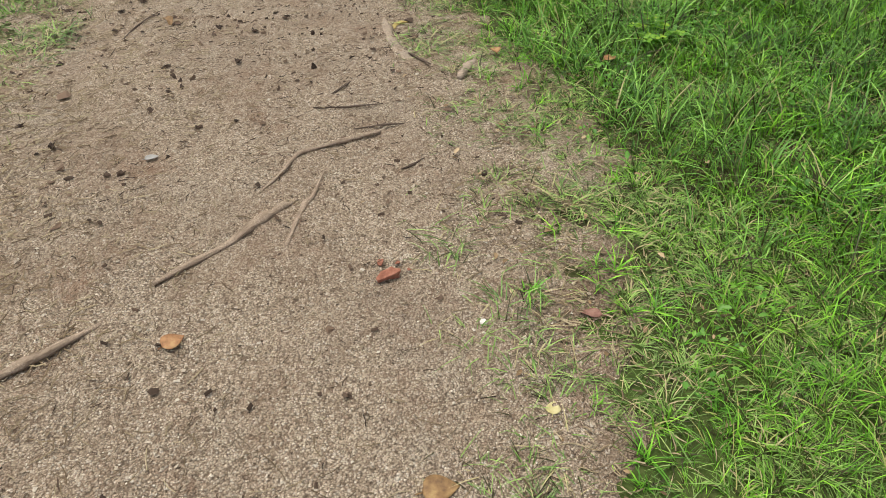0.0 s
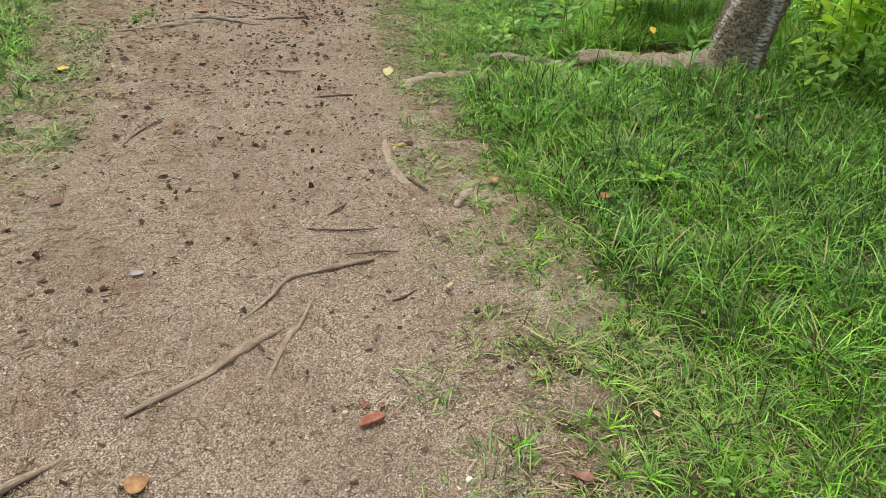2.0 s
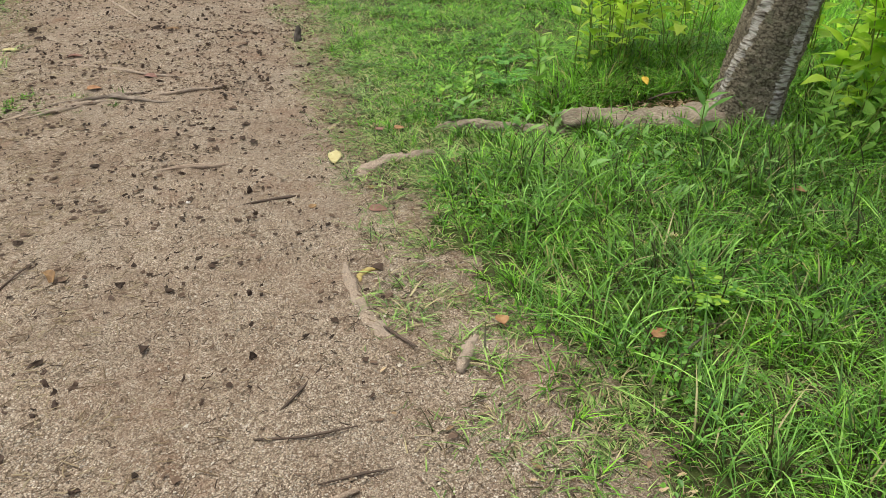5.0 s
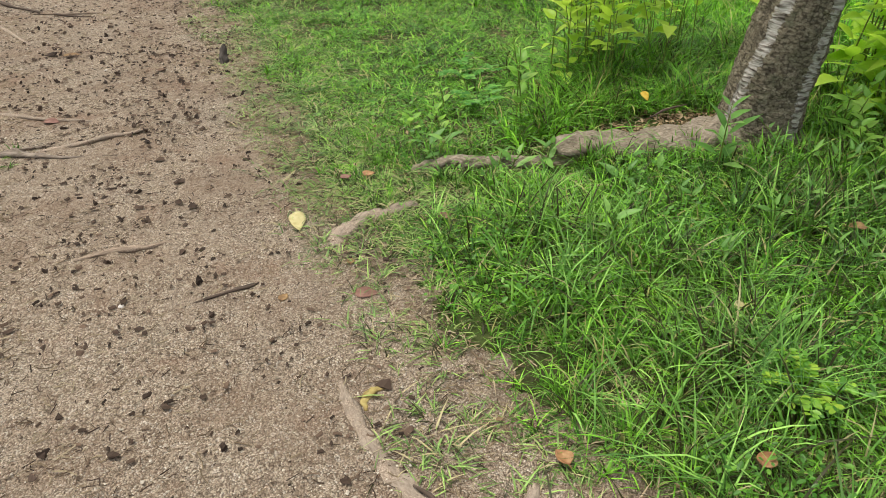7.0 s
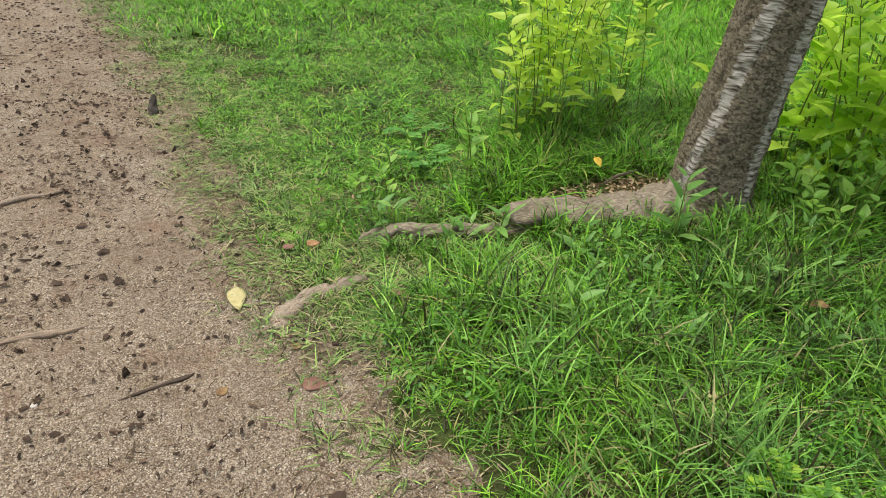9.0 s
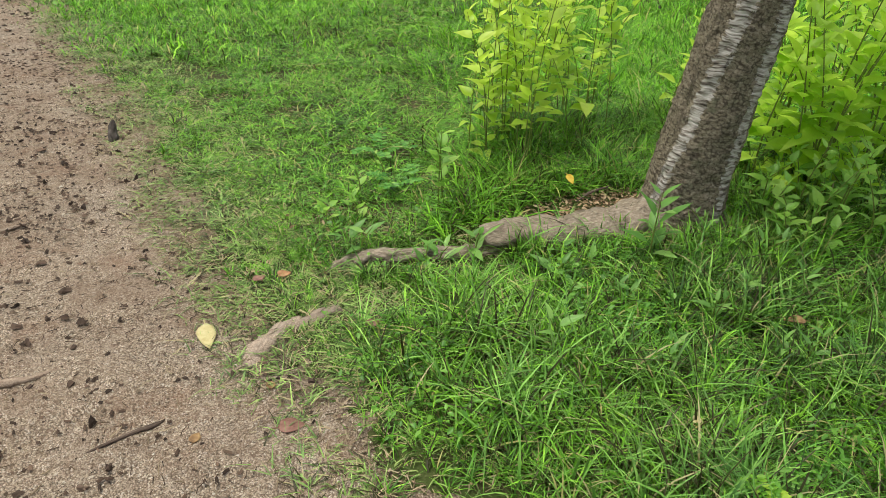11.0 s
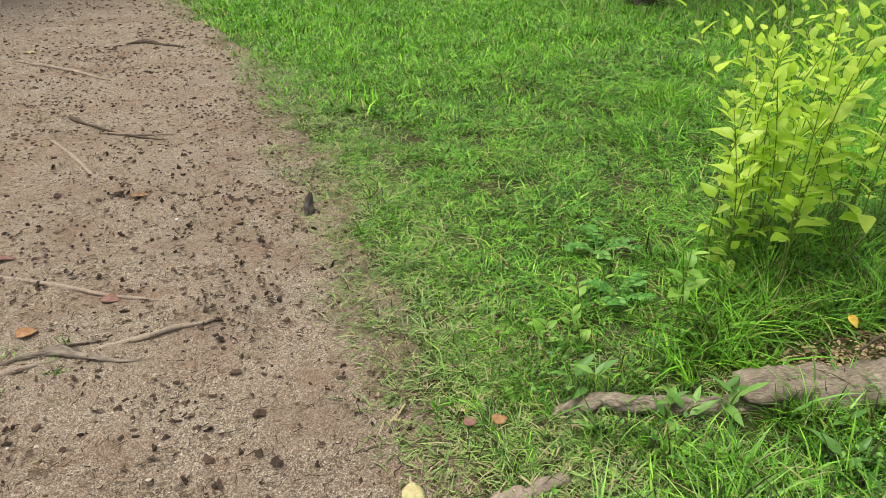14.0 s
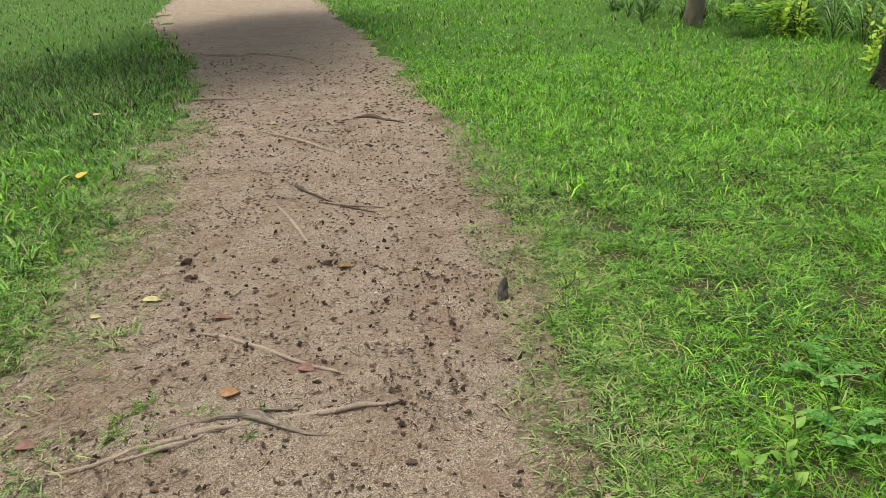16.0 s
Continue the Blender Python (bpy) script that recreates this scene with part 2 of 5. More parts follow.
def grass_material(name, dark, mid, light, dry, dry_share=0.05, through=0.15, shade_thatch_share=0.22):
    n = Nodes(name)
    p, r = n.position(), n.island()
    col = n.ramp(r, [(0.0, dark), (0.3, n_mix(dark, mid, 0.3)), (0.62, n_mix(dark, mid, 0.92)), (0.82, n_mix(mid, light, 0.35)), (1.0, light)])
    patch = n.span(n.noise(p, 1.6, 5, 0.6), 0.38, 0.66)
    col = n.mix(n.math("MULTIPLY", patch, 0.35), col, n_mix(mid, light, 0.6))
    blue = n.span(n.noise(p, 3.7, 3), 0.5, 0.68)
    col = n.mix(n.math("MULTIPLY", blue, 0.35), col, (mid[0] * 0.85, mid[1] * 0.9, mid[2] * 1.6))
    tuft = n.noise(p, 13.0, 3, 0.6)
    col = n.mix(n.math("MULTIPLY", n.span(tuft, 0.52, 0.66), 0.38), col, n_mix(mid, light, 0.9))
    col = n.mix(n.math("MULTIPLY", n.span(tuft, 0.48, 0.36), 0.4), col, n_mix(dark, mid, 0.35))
    # dead thatch blades, coloured near black to paint shade into the grass gaps
    shade_thatch = n.math("GREATER_THAN", n.math("FRACT", n.math("MULTIPLY", r, 13.7)), 1 - shade_thatch_share)
    col = n.mix(shade_thatch, col, (0.036, 0.036, 0.010))
    wilt = n.math("GREATER_THAN", n.math("FRACT", n.math("MULTIPLY", r, 7.31)), 1 - dry_share)
    col = n.mix(wilt, col, dry)
    return n.finish(col, 0.5, through=through, spec=0.22)


def n_mix(a, b, t):
    return tuple(x + (y - x) * t for x, y in zip(a, b))


def leaf_material(name, dark, mid, light, rough=0.4, through=0.4, per_object=True, spots=0.0):
    n = Nodes(name)
    r = n.per_object() if per_object else n.island()
    col = n.ramp(r, [(0.0, dark), (0.5, mid), (1.0, light)])
    o = n.local("UV")
    vein = n.add("ShaderNodeTexWave", Scale=9.0, Distortion=0.6, Vector=o)
    col = n.mix(n.math("MULTIPLY", n.span(vein.outputs["Fac"], 0.6, 1.0), 0.18), col, light)
    col = n.mix(n.math("MULTIPLY", n.span(n.noise(n.position(), 40, 4), 0.5, 0.75), 0.25 + spots), col, dark)
    return n.finish(col, rough, n.noise(n.position(), 90, 3), 0.2, 0.002, through=through, spec=0.4)


def dead_leaf_material(name, a, b, c):
    n = Nodes(name)
    p = n.local("Object")
    col = n.ramp(n.noise(p, 38, 6, 0.65), [(0.3, a), (0.52, b), (0.75, c)])
    return n.finish(col, 0.6, n.noise(p, 120, 4), 0.4, 0.002, through=0.15, spec=0.25)


def wood_material(name, dark, mid, light, along=6.0, across=70.0, strength=0.6, dusty=0.0):
    n = Nodes(name)
    uv = n.local("UV")
    g = n.noise(n.scaled(uv, across, along, 1), 1.0, 6, 0.6)
    col = n.ramp(g, [(0.28, dark), (0.5, mid), (0.72, light)])
    blot = n.span(n.noise(n.position(), 9, 5), 0.45, 0.7)
    col = n.mix(n.math("MULTIPLY", blot, 0.5), col, dark)
    dust = n.span(n.noise(n.position(), 26, 5), 0.5, 0.7)
    col = n.mix(n.math("MULTIPLY", dust, 0.35), col, light)
    if dusty:
        sand = n.ramp(n.noise(n.position(), 210, 4, 0.7), [(0.3, (0.09, 0.064, 0.044)), (0.5, (0.30, 0.23, 0.168)), (0.7, (0.54, 0.45, 0.35))])
        lay = n.span(n.noise(n.position(), 17, 6, 0.7), 0.42, 0.56)
        col = n.mix(n.math("MULTIPLY", lay, dusty), col, sand)
    return n.finish(col, 0.88, g, strength, 0.006, spec=0.2)


def bark_material(name, pale_share, dark=False):
    """Scaly brown bark, with strips of smooth grey bark that is banded crosswise."""
    n = Nodes(name)
    uv = n.local("UV")
    k = 0.28 if dark else 1.0
    warp = n.add("ShaderNodeTexNoise", Scale=9.0, Vector=uv)
    shift = n.add("ShaderNodeVectorMath")
    shift.operation = "MULTIPLY_ADD"
    n.t.links.new(warp.outputs["Color"], shift.inputs[0])
    shift.inputs[1].default_value = (0.06, 0.03, 0)
    n.t.links.new(uv, shift.inputs[2])
    q = shift.outputs[0]
    plates = n.add("ShaderNodeTexVoronoi", Scale=1.0, Vector=n.scaled(q, 52, 105, 1))
    grit_n = n.noise(n.scaled(uv, 120, 150, 1), 1.0, 5, 0.65)
    crust = n.math("ADD", n.math("MULTIPLY", n.noise(n.scaled(q, 20, 85, 1), 1.0, 8, 0.72), 0.6), n.math("MULTIPLY", n.noise(n.scaled(q, 60, 40, 1), 1.0, 6, 0.7), 0.4))
    scaly = n.ramp(crust, [(0.34, (0.036 * k, 0.027 * k, 0.018 * k)), (0.42, (0.175 * k, 0.142 * k, 0.096 * k)), (0.54, (0.30 * k, 0.255 * k, 0.18 * k)), (0.68, (0.52 * k, 0.465 * k, 0.355 * k))])
    scaly = n.mix(n.math("MULTIPLY", n.span(plates.outputs["Distance"], 0.45, 0.8), 0.7), scaly, (0.03 * k, 0.022 * k, 0.016 * k))
    lines = n.noise(n.scaled(q, 9, 82, 1), 1.0, 4, 0.55)
    banded = n.ramp(lines, [(0.34, (0.06, 0.048, 0.038)), (0.43, (0.20, 0.172, 0.14)), (0.52, (0.37, 0.34, 0.295)), (0.72, (0.55, 0.52, 0.465))])
    smooth = n.add("ShaderNodeAttribute")
    smooth.attribute_name = "smooth_bark"
    ragged = n.math("ADD", n.noise(n.scaled(q, 26, 40, 1), 1.0, 5, 0.7), pale_share)
    mask = n.span(n.math("ADD", n.math("MULTIPLY", smooth.outputs["Fac"], 0.42), ragged), 0.76, 0.80)
    col = n.mix(mask, scaly, banded)
    fissure = n.span(n.noise(n.scaled(q, 16, 3.2, 1), 1.0, 6, 0.7), 0.37, 0.32)
    col = n.mix(n.math("MULTIPLY", fissure, 0.7), col, (0.022 * k, 0.016 * k, 0.013 * k))
    lichen = n.span(n.noise(n.scaled(uv, 9, 9, 1), 1.0, 6, 0.7), 0.58, 0.68)
    col = n.mix(n.math("MULTIPLY", lichen, 0.6), col, (0.22, 0.22, 0.14))
    h = n.mix(mask, n.math("ADD", crust, n.math("MULTIPLY", grit_n, 0.3)), n.math("ADD", n.math("MULTIPLY", lines, 0.4), 0.45))
    h = n.mix(fissure, h, (0.0, 0.0, 0.0))
    return n.finish(col, 0.85, h, 1.0, 0.03, spec=0.12)


def brick_material():
    n = Nodes("broken_brick")
    p = n.local("Object")
    col = n.ramp(n.noise(p, 60, 6), [(0.3, (0.14, 0.05, 0.03)), (0.55, (0.26, 0.105, 0.065)), (0.8, (0.36, 0.21, 0.15))])
    return n.finish(col, 0.9, n.noise(p, 160, 6), 0.6, 0.004)


def cone_material():
    n = Nodes("seed_cone")
    col = n.ramp(n.per_object(), [(0.0, (0.032, 0.022, 0.016)), (0.6, (0.075, 0.05, 0.036)), (1.0, (0.15, 0.104, 0.073))])
    return n.finish(col, 0.85, n.noise(n.local("Object"), 300, 3), 0.5, 0.002, spec=0.2)


def litter_material(name, stops):
    n = Nodes(name)
    return n.finish(n.ramp(n.island(), stops), 0.9, spec=0.15)


M_GRAVEL, M_SOIL = gravel_material(), soil_material()
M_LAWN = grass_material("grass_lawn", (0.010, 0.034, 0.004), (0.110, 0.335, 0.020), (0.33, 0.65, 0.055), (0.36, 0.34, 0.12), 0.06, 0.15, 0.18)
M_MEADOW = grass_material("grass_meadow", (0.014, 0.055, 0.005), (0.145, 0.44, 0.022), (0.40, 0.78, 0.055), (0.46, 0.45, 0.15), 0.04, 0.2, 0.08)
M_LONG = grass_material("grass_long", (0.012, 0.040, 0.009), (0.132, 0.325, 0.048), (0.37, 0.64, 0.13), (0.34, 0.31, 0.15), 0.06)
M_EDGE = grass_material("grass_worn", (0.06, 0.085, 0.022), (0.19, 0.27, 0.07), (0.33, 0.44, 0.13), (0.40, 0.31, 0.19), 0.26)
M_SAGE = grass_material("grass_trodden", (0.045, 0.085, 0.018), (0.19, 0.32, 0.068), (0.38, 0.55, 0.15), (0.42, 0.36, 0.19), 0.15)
M_STRAW = litter_material("dry_straw", [(0.0, (0.08, 0.055, 0.034)), (0.5, (0.20, 0.15, 0.09)), (1.0, (0.36, 0.30, 0.19))])
M_GRIT = litter_material("loose_grit", [(0.0, (0.09, 0.064, 0.044)), (0.45, (0.25, 0.19, 0.13)), (0.85, (0.40, 0.33, 0.24)), (1.0, (0.62, 0.56, 0.46))])
M_LEAFBITS = litter_material("leaf_bits", [(0.0, (0.10, 0.062, 0.034)), (0.5, (0.29, 0.20, 0.11)), (1.0, (0.52, 0.40, 0.25))])
M_CRUMB = litter_material("dark_crumbs", [(0.0, (0.026, 0.018, 0.013)), (0.6, (0.066, 0.044, 0.031)), (1.0, (0.16, 0.108, 0.074))])
M_CLOVER = leaf_material("small_weed_leaves", (0.05, 0.16, 0.016), (0.10, 0.28, 0.028), (0.20, 0.42, 0.05), per_object=False)
M_SHRUB = leaf_material("shrub_leaves", (0.36, 0.56, 0.045), (0.55, 0.75, 0.085), (0.70, 0.85, 0.15), through=0.62)
M_BROAD = leaf_material("broad_leaves", (0.32, 0.54, 0.035), (0.50, 0.74, 0.065), (0.64, 0.84, 0.11), through=0.62)
M_SHRUB_DEEP = leaf_material("deep_shrub_leaves", (0.17, 0.37, 0.055), (0.30, 0.55, 0.085), (0.44, 0.66, 0.13), through=0.55)
M_WEED = leaf_material("weed_leaves", (0.11, 0.26, 0.05), (0.19, 0.40, 0.08), (0.30, 0.52, 0.12), through=0.45)
M_FERN = leaf_material("pinnate_leaves", (0.12, 0.34, 0.03), (0.24, 0.50, 0.045), (0.46, 0.64, 0.07), through=0.5)
M_FERN_GREEN = leaf_material("green_pinnate_leaves", (0.07, 0.25, 0.04), (0.14, 0.38, 0.06), (0.25, 0.50, 0.09), through=0.5)
M_CROWN = leaf_material("crown_leaves", (0.03, 0.075, 0.012), (0.055, 0.13, 0.02), (0.09, 0.19, 0.03), per_object=False)
M_STEM = wood_material("green_stem", (0.08, 0.12, 0.02), (0.16, 0.21, 0.04), (0.24, 0.28, 0.07))
M_ROOT = wood_material("weathered_root", (0.055, 0.043, 0.030), (0.21, 0.172, 0.125), (0.40, 0.345, 0.265), 40.0, 95.0, 1.0, dusty=0.28)
M_PATHROOT = wood_material("dusty_root", (0.13, 0.098, 0.072), (0.26, 0.208, 0.158), (0.38, 0.315, 0.247), 30.0, 90.0, 1.0, dusty=0.85)
M_STICK = wood_material("dry_stick", (0.10, 0.07, 0.048), (0.25, 0.185, 0.132), (0.40, 0.315, 0.235), 22.0, 130.0, 0.9, dusty=0.6)
M_DARKSTICK = wood_material("dark_twig", (0.036, 0.026, 0.019), (0.09, 0.065, 0.048), (0.18, 0.138, 0.105))
M_KNOT = wood_material("gnarled_root", (0.05, 0.036, 0.026), (0.20, 0.16, 0.125), (0.40, 0.34, 0.275), 12.0, 160.0, 1.0, dusty=0.25)
M_STUB = wood_material("grey_stub", (0.028, 0.022, 0.018), (0.075, 0.063, 0.053), (0.16, 0.145, 0.125))
M_BARK = bark_material("cherry_bark", 0.02)
M_BARK_DARK = bark_material("dark_bark", -0.05, True)
M_CONE, M_BRICK = cone_material(), brick_material()
M_YELLOW = dead_leaf_material("yellow_leaf", (0.38, 0.31, 0.12), (0.50, 0.44, 0.21), (0.56, 0.51, 0.29))
M_ORANGE = dead_leaf_material("orange_leaf", (0.17, 0.075, 0.035), (0.33, 0.17, 0.075), (0.43, 0.28, 0.13))
M_GOLD = dead_leaf_material("golden_leaf", (0.45, 0.26, 0.04), (0.66, 0.44, 0.06), (0.74, 0.58, 0.12))
M_CURL = dead_leaf_material("curled_leaf", (0.13, 0.08, 0.03), (0.36, 0.27, 0.09), (0.48, 0.40, 0.15))
M_RUSSET = dead_leaf_material("russet_leaf", (0.11, 0.05, 0.035), (0.22, 0.11, 0.08), (0.31, 0.18, 0.135))
M_BROWN = dead_leaf_material("brown_leaf", (0.09, 0.05, 0.025), (0.24, 0.14, 0.06), (0.38, 0.26, 0.11))
M_PAPER = dead_leaf_material("pale_scrap", (0.23, 0.22, 0.20), (0.30, 0.29, 0.27), (0.37, 0.36, 0.34))
M_STONE = litter_material("pebble_stone", [(0.0, (0.45, 0.42, 0.37)), (1.0, (0.62, 0.58, 0.52))])


# ---- ground and path ----
def spaced(lo, hi, fine_lo, fine_hi, step, growth=1.25):
    out = list(np.arange(fine_lo, fine_hi, step))
    d, x = step, fine_hi
    while x < hi:
        out.append(x)
        d *= growth
        x += d
    out.append(hi)
    d, x = step, fine_lo - step
    while x > lo:
        out.insert(0, x)
        d *= growth
        x -= d
    out.insert(0, lo)
    return np.array(out)


def build_ground():
    xs, ys = spaced(-600, 600, -4.5, 4.5, 0.075), spaced(-600, 600, -2.2, 9.0, 0.075)
    x, y = np.meshgrid(xs, ys)
    z = ground_z(x, y)
    inside = np.clip(-beside(x, y) / 0.06, 0, 1)
    z = z - 0.03 * inside
    nx, ny = len(xs), len(ys)
    i, j = np.meshgrid(np.arange(ny - 1), np.arange(nx - 1), indexing="ij")
    quads = np.stack([i * nx + j, i * nx + j + 1, (i + 1) * nx + j + 1, (i + 1) * nx + j], -1).reshape(-1, 4)
    me = mesh_of("ground", np.stack([x, y, z], -1).reshape(-1, 3), quads, M_SOIL)
    far = np.maximum(np.maximum(-4.2 - x, x - 3.2), np.maximum(np.where(x < -0.5, 1.3, -1.0) - y, y - 7.0))
    turf = me.attributes.new("turf", "FLOAT", "POINT")
    turf.data.foreach_set("value", np.clip(far / 0.9 + vnoise(x, y, 0.5, 45) - 0.5, 0, 1).astype(np.float32).ravel())
    tagged(new("ground", me), "dark brown soil under the grass, reaching the horizon", "ground", kind="structure")


def build_path():
    ys = np.concatenate([np.arange(-60, -8, 2.0), np.arange(-8, -1.6, 0.25), np.arange(-1.6, 5, 0.019), np.arange(5, 8, 0.03), np.arange(8, 20, 0.12), np.arange(20, 58, 0.6)])
    us = np.linspace(0, 1, 135)
    u, y = np.meshgrid(us, ys)
    lo, hi = edge(LEFT, y) - 0.5, edge(RIGHT, y) + 0.55
    x = lo + u * (hi - lo)
    b = beside(x, y)
    z = ground_z(x, y) + 0.005
    z = z + ((vnoise(x, y, 0.07, 11) - 0.5) * 0.011 + (vnoise(x, y, 0.16, 12) - 0.5) * 0.010 + (vnoise(x, y, 0.036, 15) - 0.5) * 0.012) * np.clip((9 - y) / 3, 0, 1)
    out = b - (0.2 + 0.25 * (x < -1.2)) * vnoise(x, y, 0.14, 13) - 0.3 * np.clip((y - 4.5) / 4, 0, 1) * vnoise(x, y, 0.4, 16) - 0.24 * np.exp(-((y - 0.6) / 0.8) ** 2) * (x > 0)
    z = z - np.clip(out / 0.15, 0, 1) * 0.035
    nx, ny = len(us), len(ys)
    i, j = np.meshgrid(np.arange(ny - 1), np.arange(nx - 1), indexing="ij")
    quads = np.stack([i * nx + j, i * nx + j + 1, (i + 1) * nx + j + 1, (i + 1) * nx + j], -1).reshape(-1, 4)
    me = mesh_of("path", np.stack([x, y, z], -1).reshape(-1, 3), quads, M_GRAVEL)
    humus = me.attributes.new("humus", "FLOAT", "POINT")
    humus.data.foreach_set("value", np.clip((out + 0.16) / 0.2 + (vnoise(x, y, 0.2, 14) - 0.5) * 0.8 + (vnoise(x, y, 0.05, 17) - 0.5) * 0.5, 0, 1).astype(np.float32).ravel())
    tagged(new("path", me), "footpath of packed sandy gravel with needle litter", "path", kind="structure")


build_ground()
build_path()


# ---- grass ----
def blades(x, y, height, width, lean, rng, segs=3, way=None):
    """Curved, tapering grass blades that stand at x, y."""
    n = len(x)
    a = rng.uniform(0, 2 * np.pi, n) if way is None else way
    twist = a + np.pi / 2 + rng.normal(0, 0.5, n)
    ts = np.linspace(0, 1, segs + 1)
    base = np.stack([x, y, ground_z(x, y) - 0.006], -1)
    out = np.stack([np.cos(a), np.sin(a), np.zeros(n)], -1)
    across = np.stack([np.cos(twist), np.sin(twist), np.zeros(n)], -1)
    rows = []
    for t in ts:
        reach = height * lean * t ** 1.7
        rise = height * t * (1 - 0.42 * np.minimum(lean, 1.2) * t ** 1.2)
        c = base + out * reach[:, None]
        c[:, 2] += np.maximum(rise, 0.0)
        if t < 1:
            w = width * (0.75 + 0.6 * t) * (1 - t ** 2.2)
            rows += [c - across * w[:, None] / 2, c + across * w[:, None] / 2]
        else:
            rows.append(c)
    m = len(rows)
    v = np.stack(rows, 1).reshape(-1, 3)
    f = []
    for k in range(segs - 1):
        f += [(2 * k, 2 * k + 1, 2 * k + 3), (2 * k, 2 * k + 3, 2 * k + 2)]
    f.append((m - 3, m - 2, m - 1))
    f = (np.array(f)[None] + (np.arange(n) * m)[:, None, None]).reshape(-1, 3)
    return v, f


def scatter(rng, n, x0, x1, y0, y1):
    return rng.uniform(x0, x1, n), rng.uniform(y0, y1, n)


CLEAR = [(0.56, 2.74, 0.16, 0.13), (0.66, 3.02, 0.24, 0.07), (1.62, 3.08, 0.42, 0.16), (2.04, 2.82, 0.2, 0.2), (0.78, 3.28, 0.12, 0.06), (1.25, 2.98, 0.45, 0.07)]


def tuft_cover(x, y):
    """How thick the grass stands, 0 to 1."""
    b = beside(x, y)
    bare = vnoise(x, y, 0.26, 21) * 0.5 + vnoise(x, y, 0.10, 22) * 0.5
    worn = (0.33 * np.exp(-((y - 0.78) / 0.5) ** 2) + 0.16 * np.exp(-((y + 0.2) / 1.0) ** 2)) * (x > 0)
    further = np.clip((y - 4.0) / 4.0, 0, 1)
    depth = np.clip((b + 0.12 + 0.1 * further) / (0.36 + worn + 0.30 * further + 0.08 * (x < -1.2)), 0, 1)
    cover = np.clip((depth * 1.2 + 0.06 - bare) * 2.2, 0, 1) * (0.35 + 0.65 * depth)
    cover = np.where(y > 6.5, np.maximum(cover, np.clip((b - 0.4) / 0.4, 0, 1)), cover)
    cover = cover * (1 - 0.85 * (vnoise(x, y, 0.21, 25) > 0.76) * (y < 6.5))
    for cx, cy, rx, ry in CLEAR:
        cover = cover * np.clip((((x - cx) / rx) ** 2 + ((y - cy) / ry) ** 2) - 0.7, 0, 1)
    return cover


def grass_patch(name, rng, n, box, h_of, w, lean, material, label, segs=3, keep=None):
    x, y = scatter(rng, n, *box)
    # blades stand in tufts
    cell = 0.085
    kx, ky = np.floor(x / cell), np.floor(y / cell)
    cx, cy = (kx + 0.2 + 0.6 * vnoise(kx * 7.1, ky * 5.3, 1.0, 61)) * cell, (ky + 0.2 + 0.6 * vnoise(kx * 3.7, ky * 8.9, 1.0, 62)) * cell
    pull = 0.36 if box[3] < 3.7 else 0.2
    x, y = x + (cx - x) * pull, y + (cy - y) * pull
    cover = tuft_cover(x, y) if keep is None else keep(x, y)
    if name == "lawn_grass":
        cover = cover * np.clip((beside(x, y) + 0.02) / 0.38, 0.12, 1)
        cover = cover * np.clip((box[1] - x) / 0.7, 0, 1) * (1 if box[2] > 0 else np.clip((y - box[2]) / 0.5, 0, 1))
        if box[3] > 5:
            cover = cover * np.clip((box[3] - y) / 2.2, 0, 1)
    if name in ("verge_grass", "meadow_grass", "trodden_grass") and box[2] < 2:
        cover = cover * np.clip((y - box[2]) / 0.9 + vnoise(x, y, 0.4, 64) - 0.5, 0, 1)
    if name in ("verge_grass", "trodden_grass") and box[0] < -4:
        cover = cover * np.clip((x - box[0]) / 0.9 + vnoise(x, y, 0.4, 65) - 0.5, 0, 1)
    if name == "meadow_grass" and box[2] > 5:
        cover = cover * np.clip((y - box[2]) / 2.2, 0, 1)
    ok = rng.uniform(0, 1, n) < cover
    x, y, cx, cy = x[ok], y[ok], cx[ok], cy[ok]
    h = h_of(x, y) * rng.uniform(0.45, 1.25, len(x)) * (0.72 + 0.62 * vnoise(cx * 40, cy * 40, 1.0, 63))
    way = np.arctan2(y - cy, x - cx) + rng.normal(0, 1.1, len(x))
    v, f = blades(x, y, h, w * rng.uniform(0.6, 1.4, len(x)) * np.clip(h / 0.1, 0.6, 1.4) * np.clip(0.72 + 0.14 * y, 0.62, 1), rng.uniform(lean[0], lean[1], len(x)), rng, segs, way)
    me = mesh_of(name, v, f, material)
    return tagged(new(name, me), label, "grass", kind="stuff")


def tall_zone(x, y):
    """Long grass stands near the tree and short grass further along the path."""
    near = np.clip((3.3 - y) / 1.0, 0, 1)
    b = np.clip((beside(x, y) - 0.3 * np.exp(-((y - 0.5) / 1.0) ** 2)) / 0.7, 0, 1)
    return near * b * np.clip((y + 0.5) / 1.6, 0, 1)


def height_right(x, y):
    b = np.clip(beside(x, y), 0, 3)
    clump = vnoise(x, y, 0.45, 31)
    short = 0.026 + 0.032 * np.clip(b / 0.8, 0, 1) + 0.03 * clump
    wild = np.clip((x - 1.7) / 1.2, 0, 1) * 0.09 * np.clip((y - 3.2) / 1, 0, 1)
    return short + wild + tall_zone(x, y) * (0.04 + 0.07 * clump)


def height_left(x, y):
    b = np.clip(beside(x, y), 0, 3)
    return 0.03 + 0.045 * np.clip(b / 0.6, 0, 1) + 0.03 * vnoise(x, y, 0.5, 33) + 0.12 * np.clip((y - 8.5) / 2, 0, 1) * np.clip(b / 1.0, 0, 1)


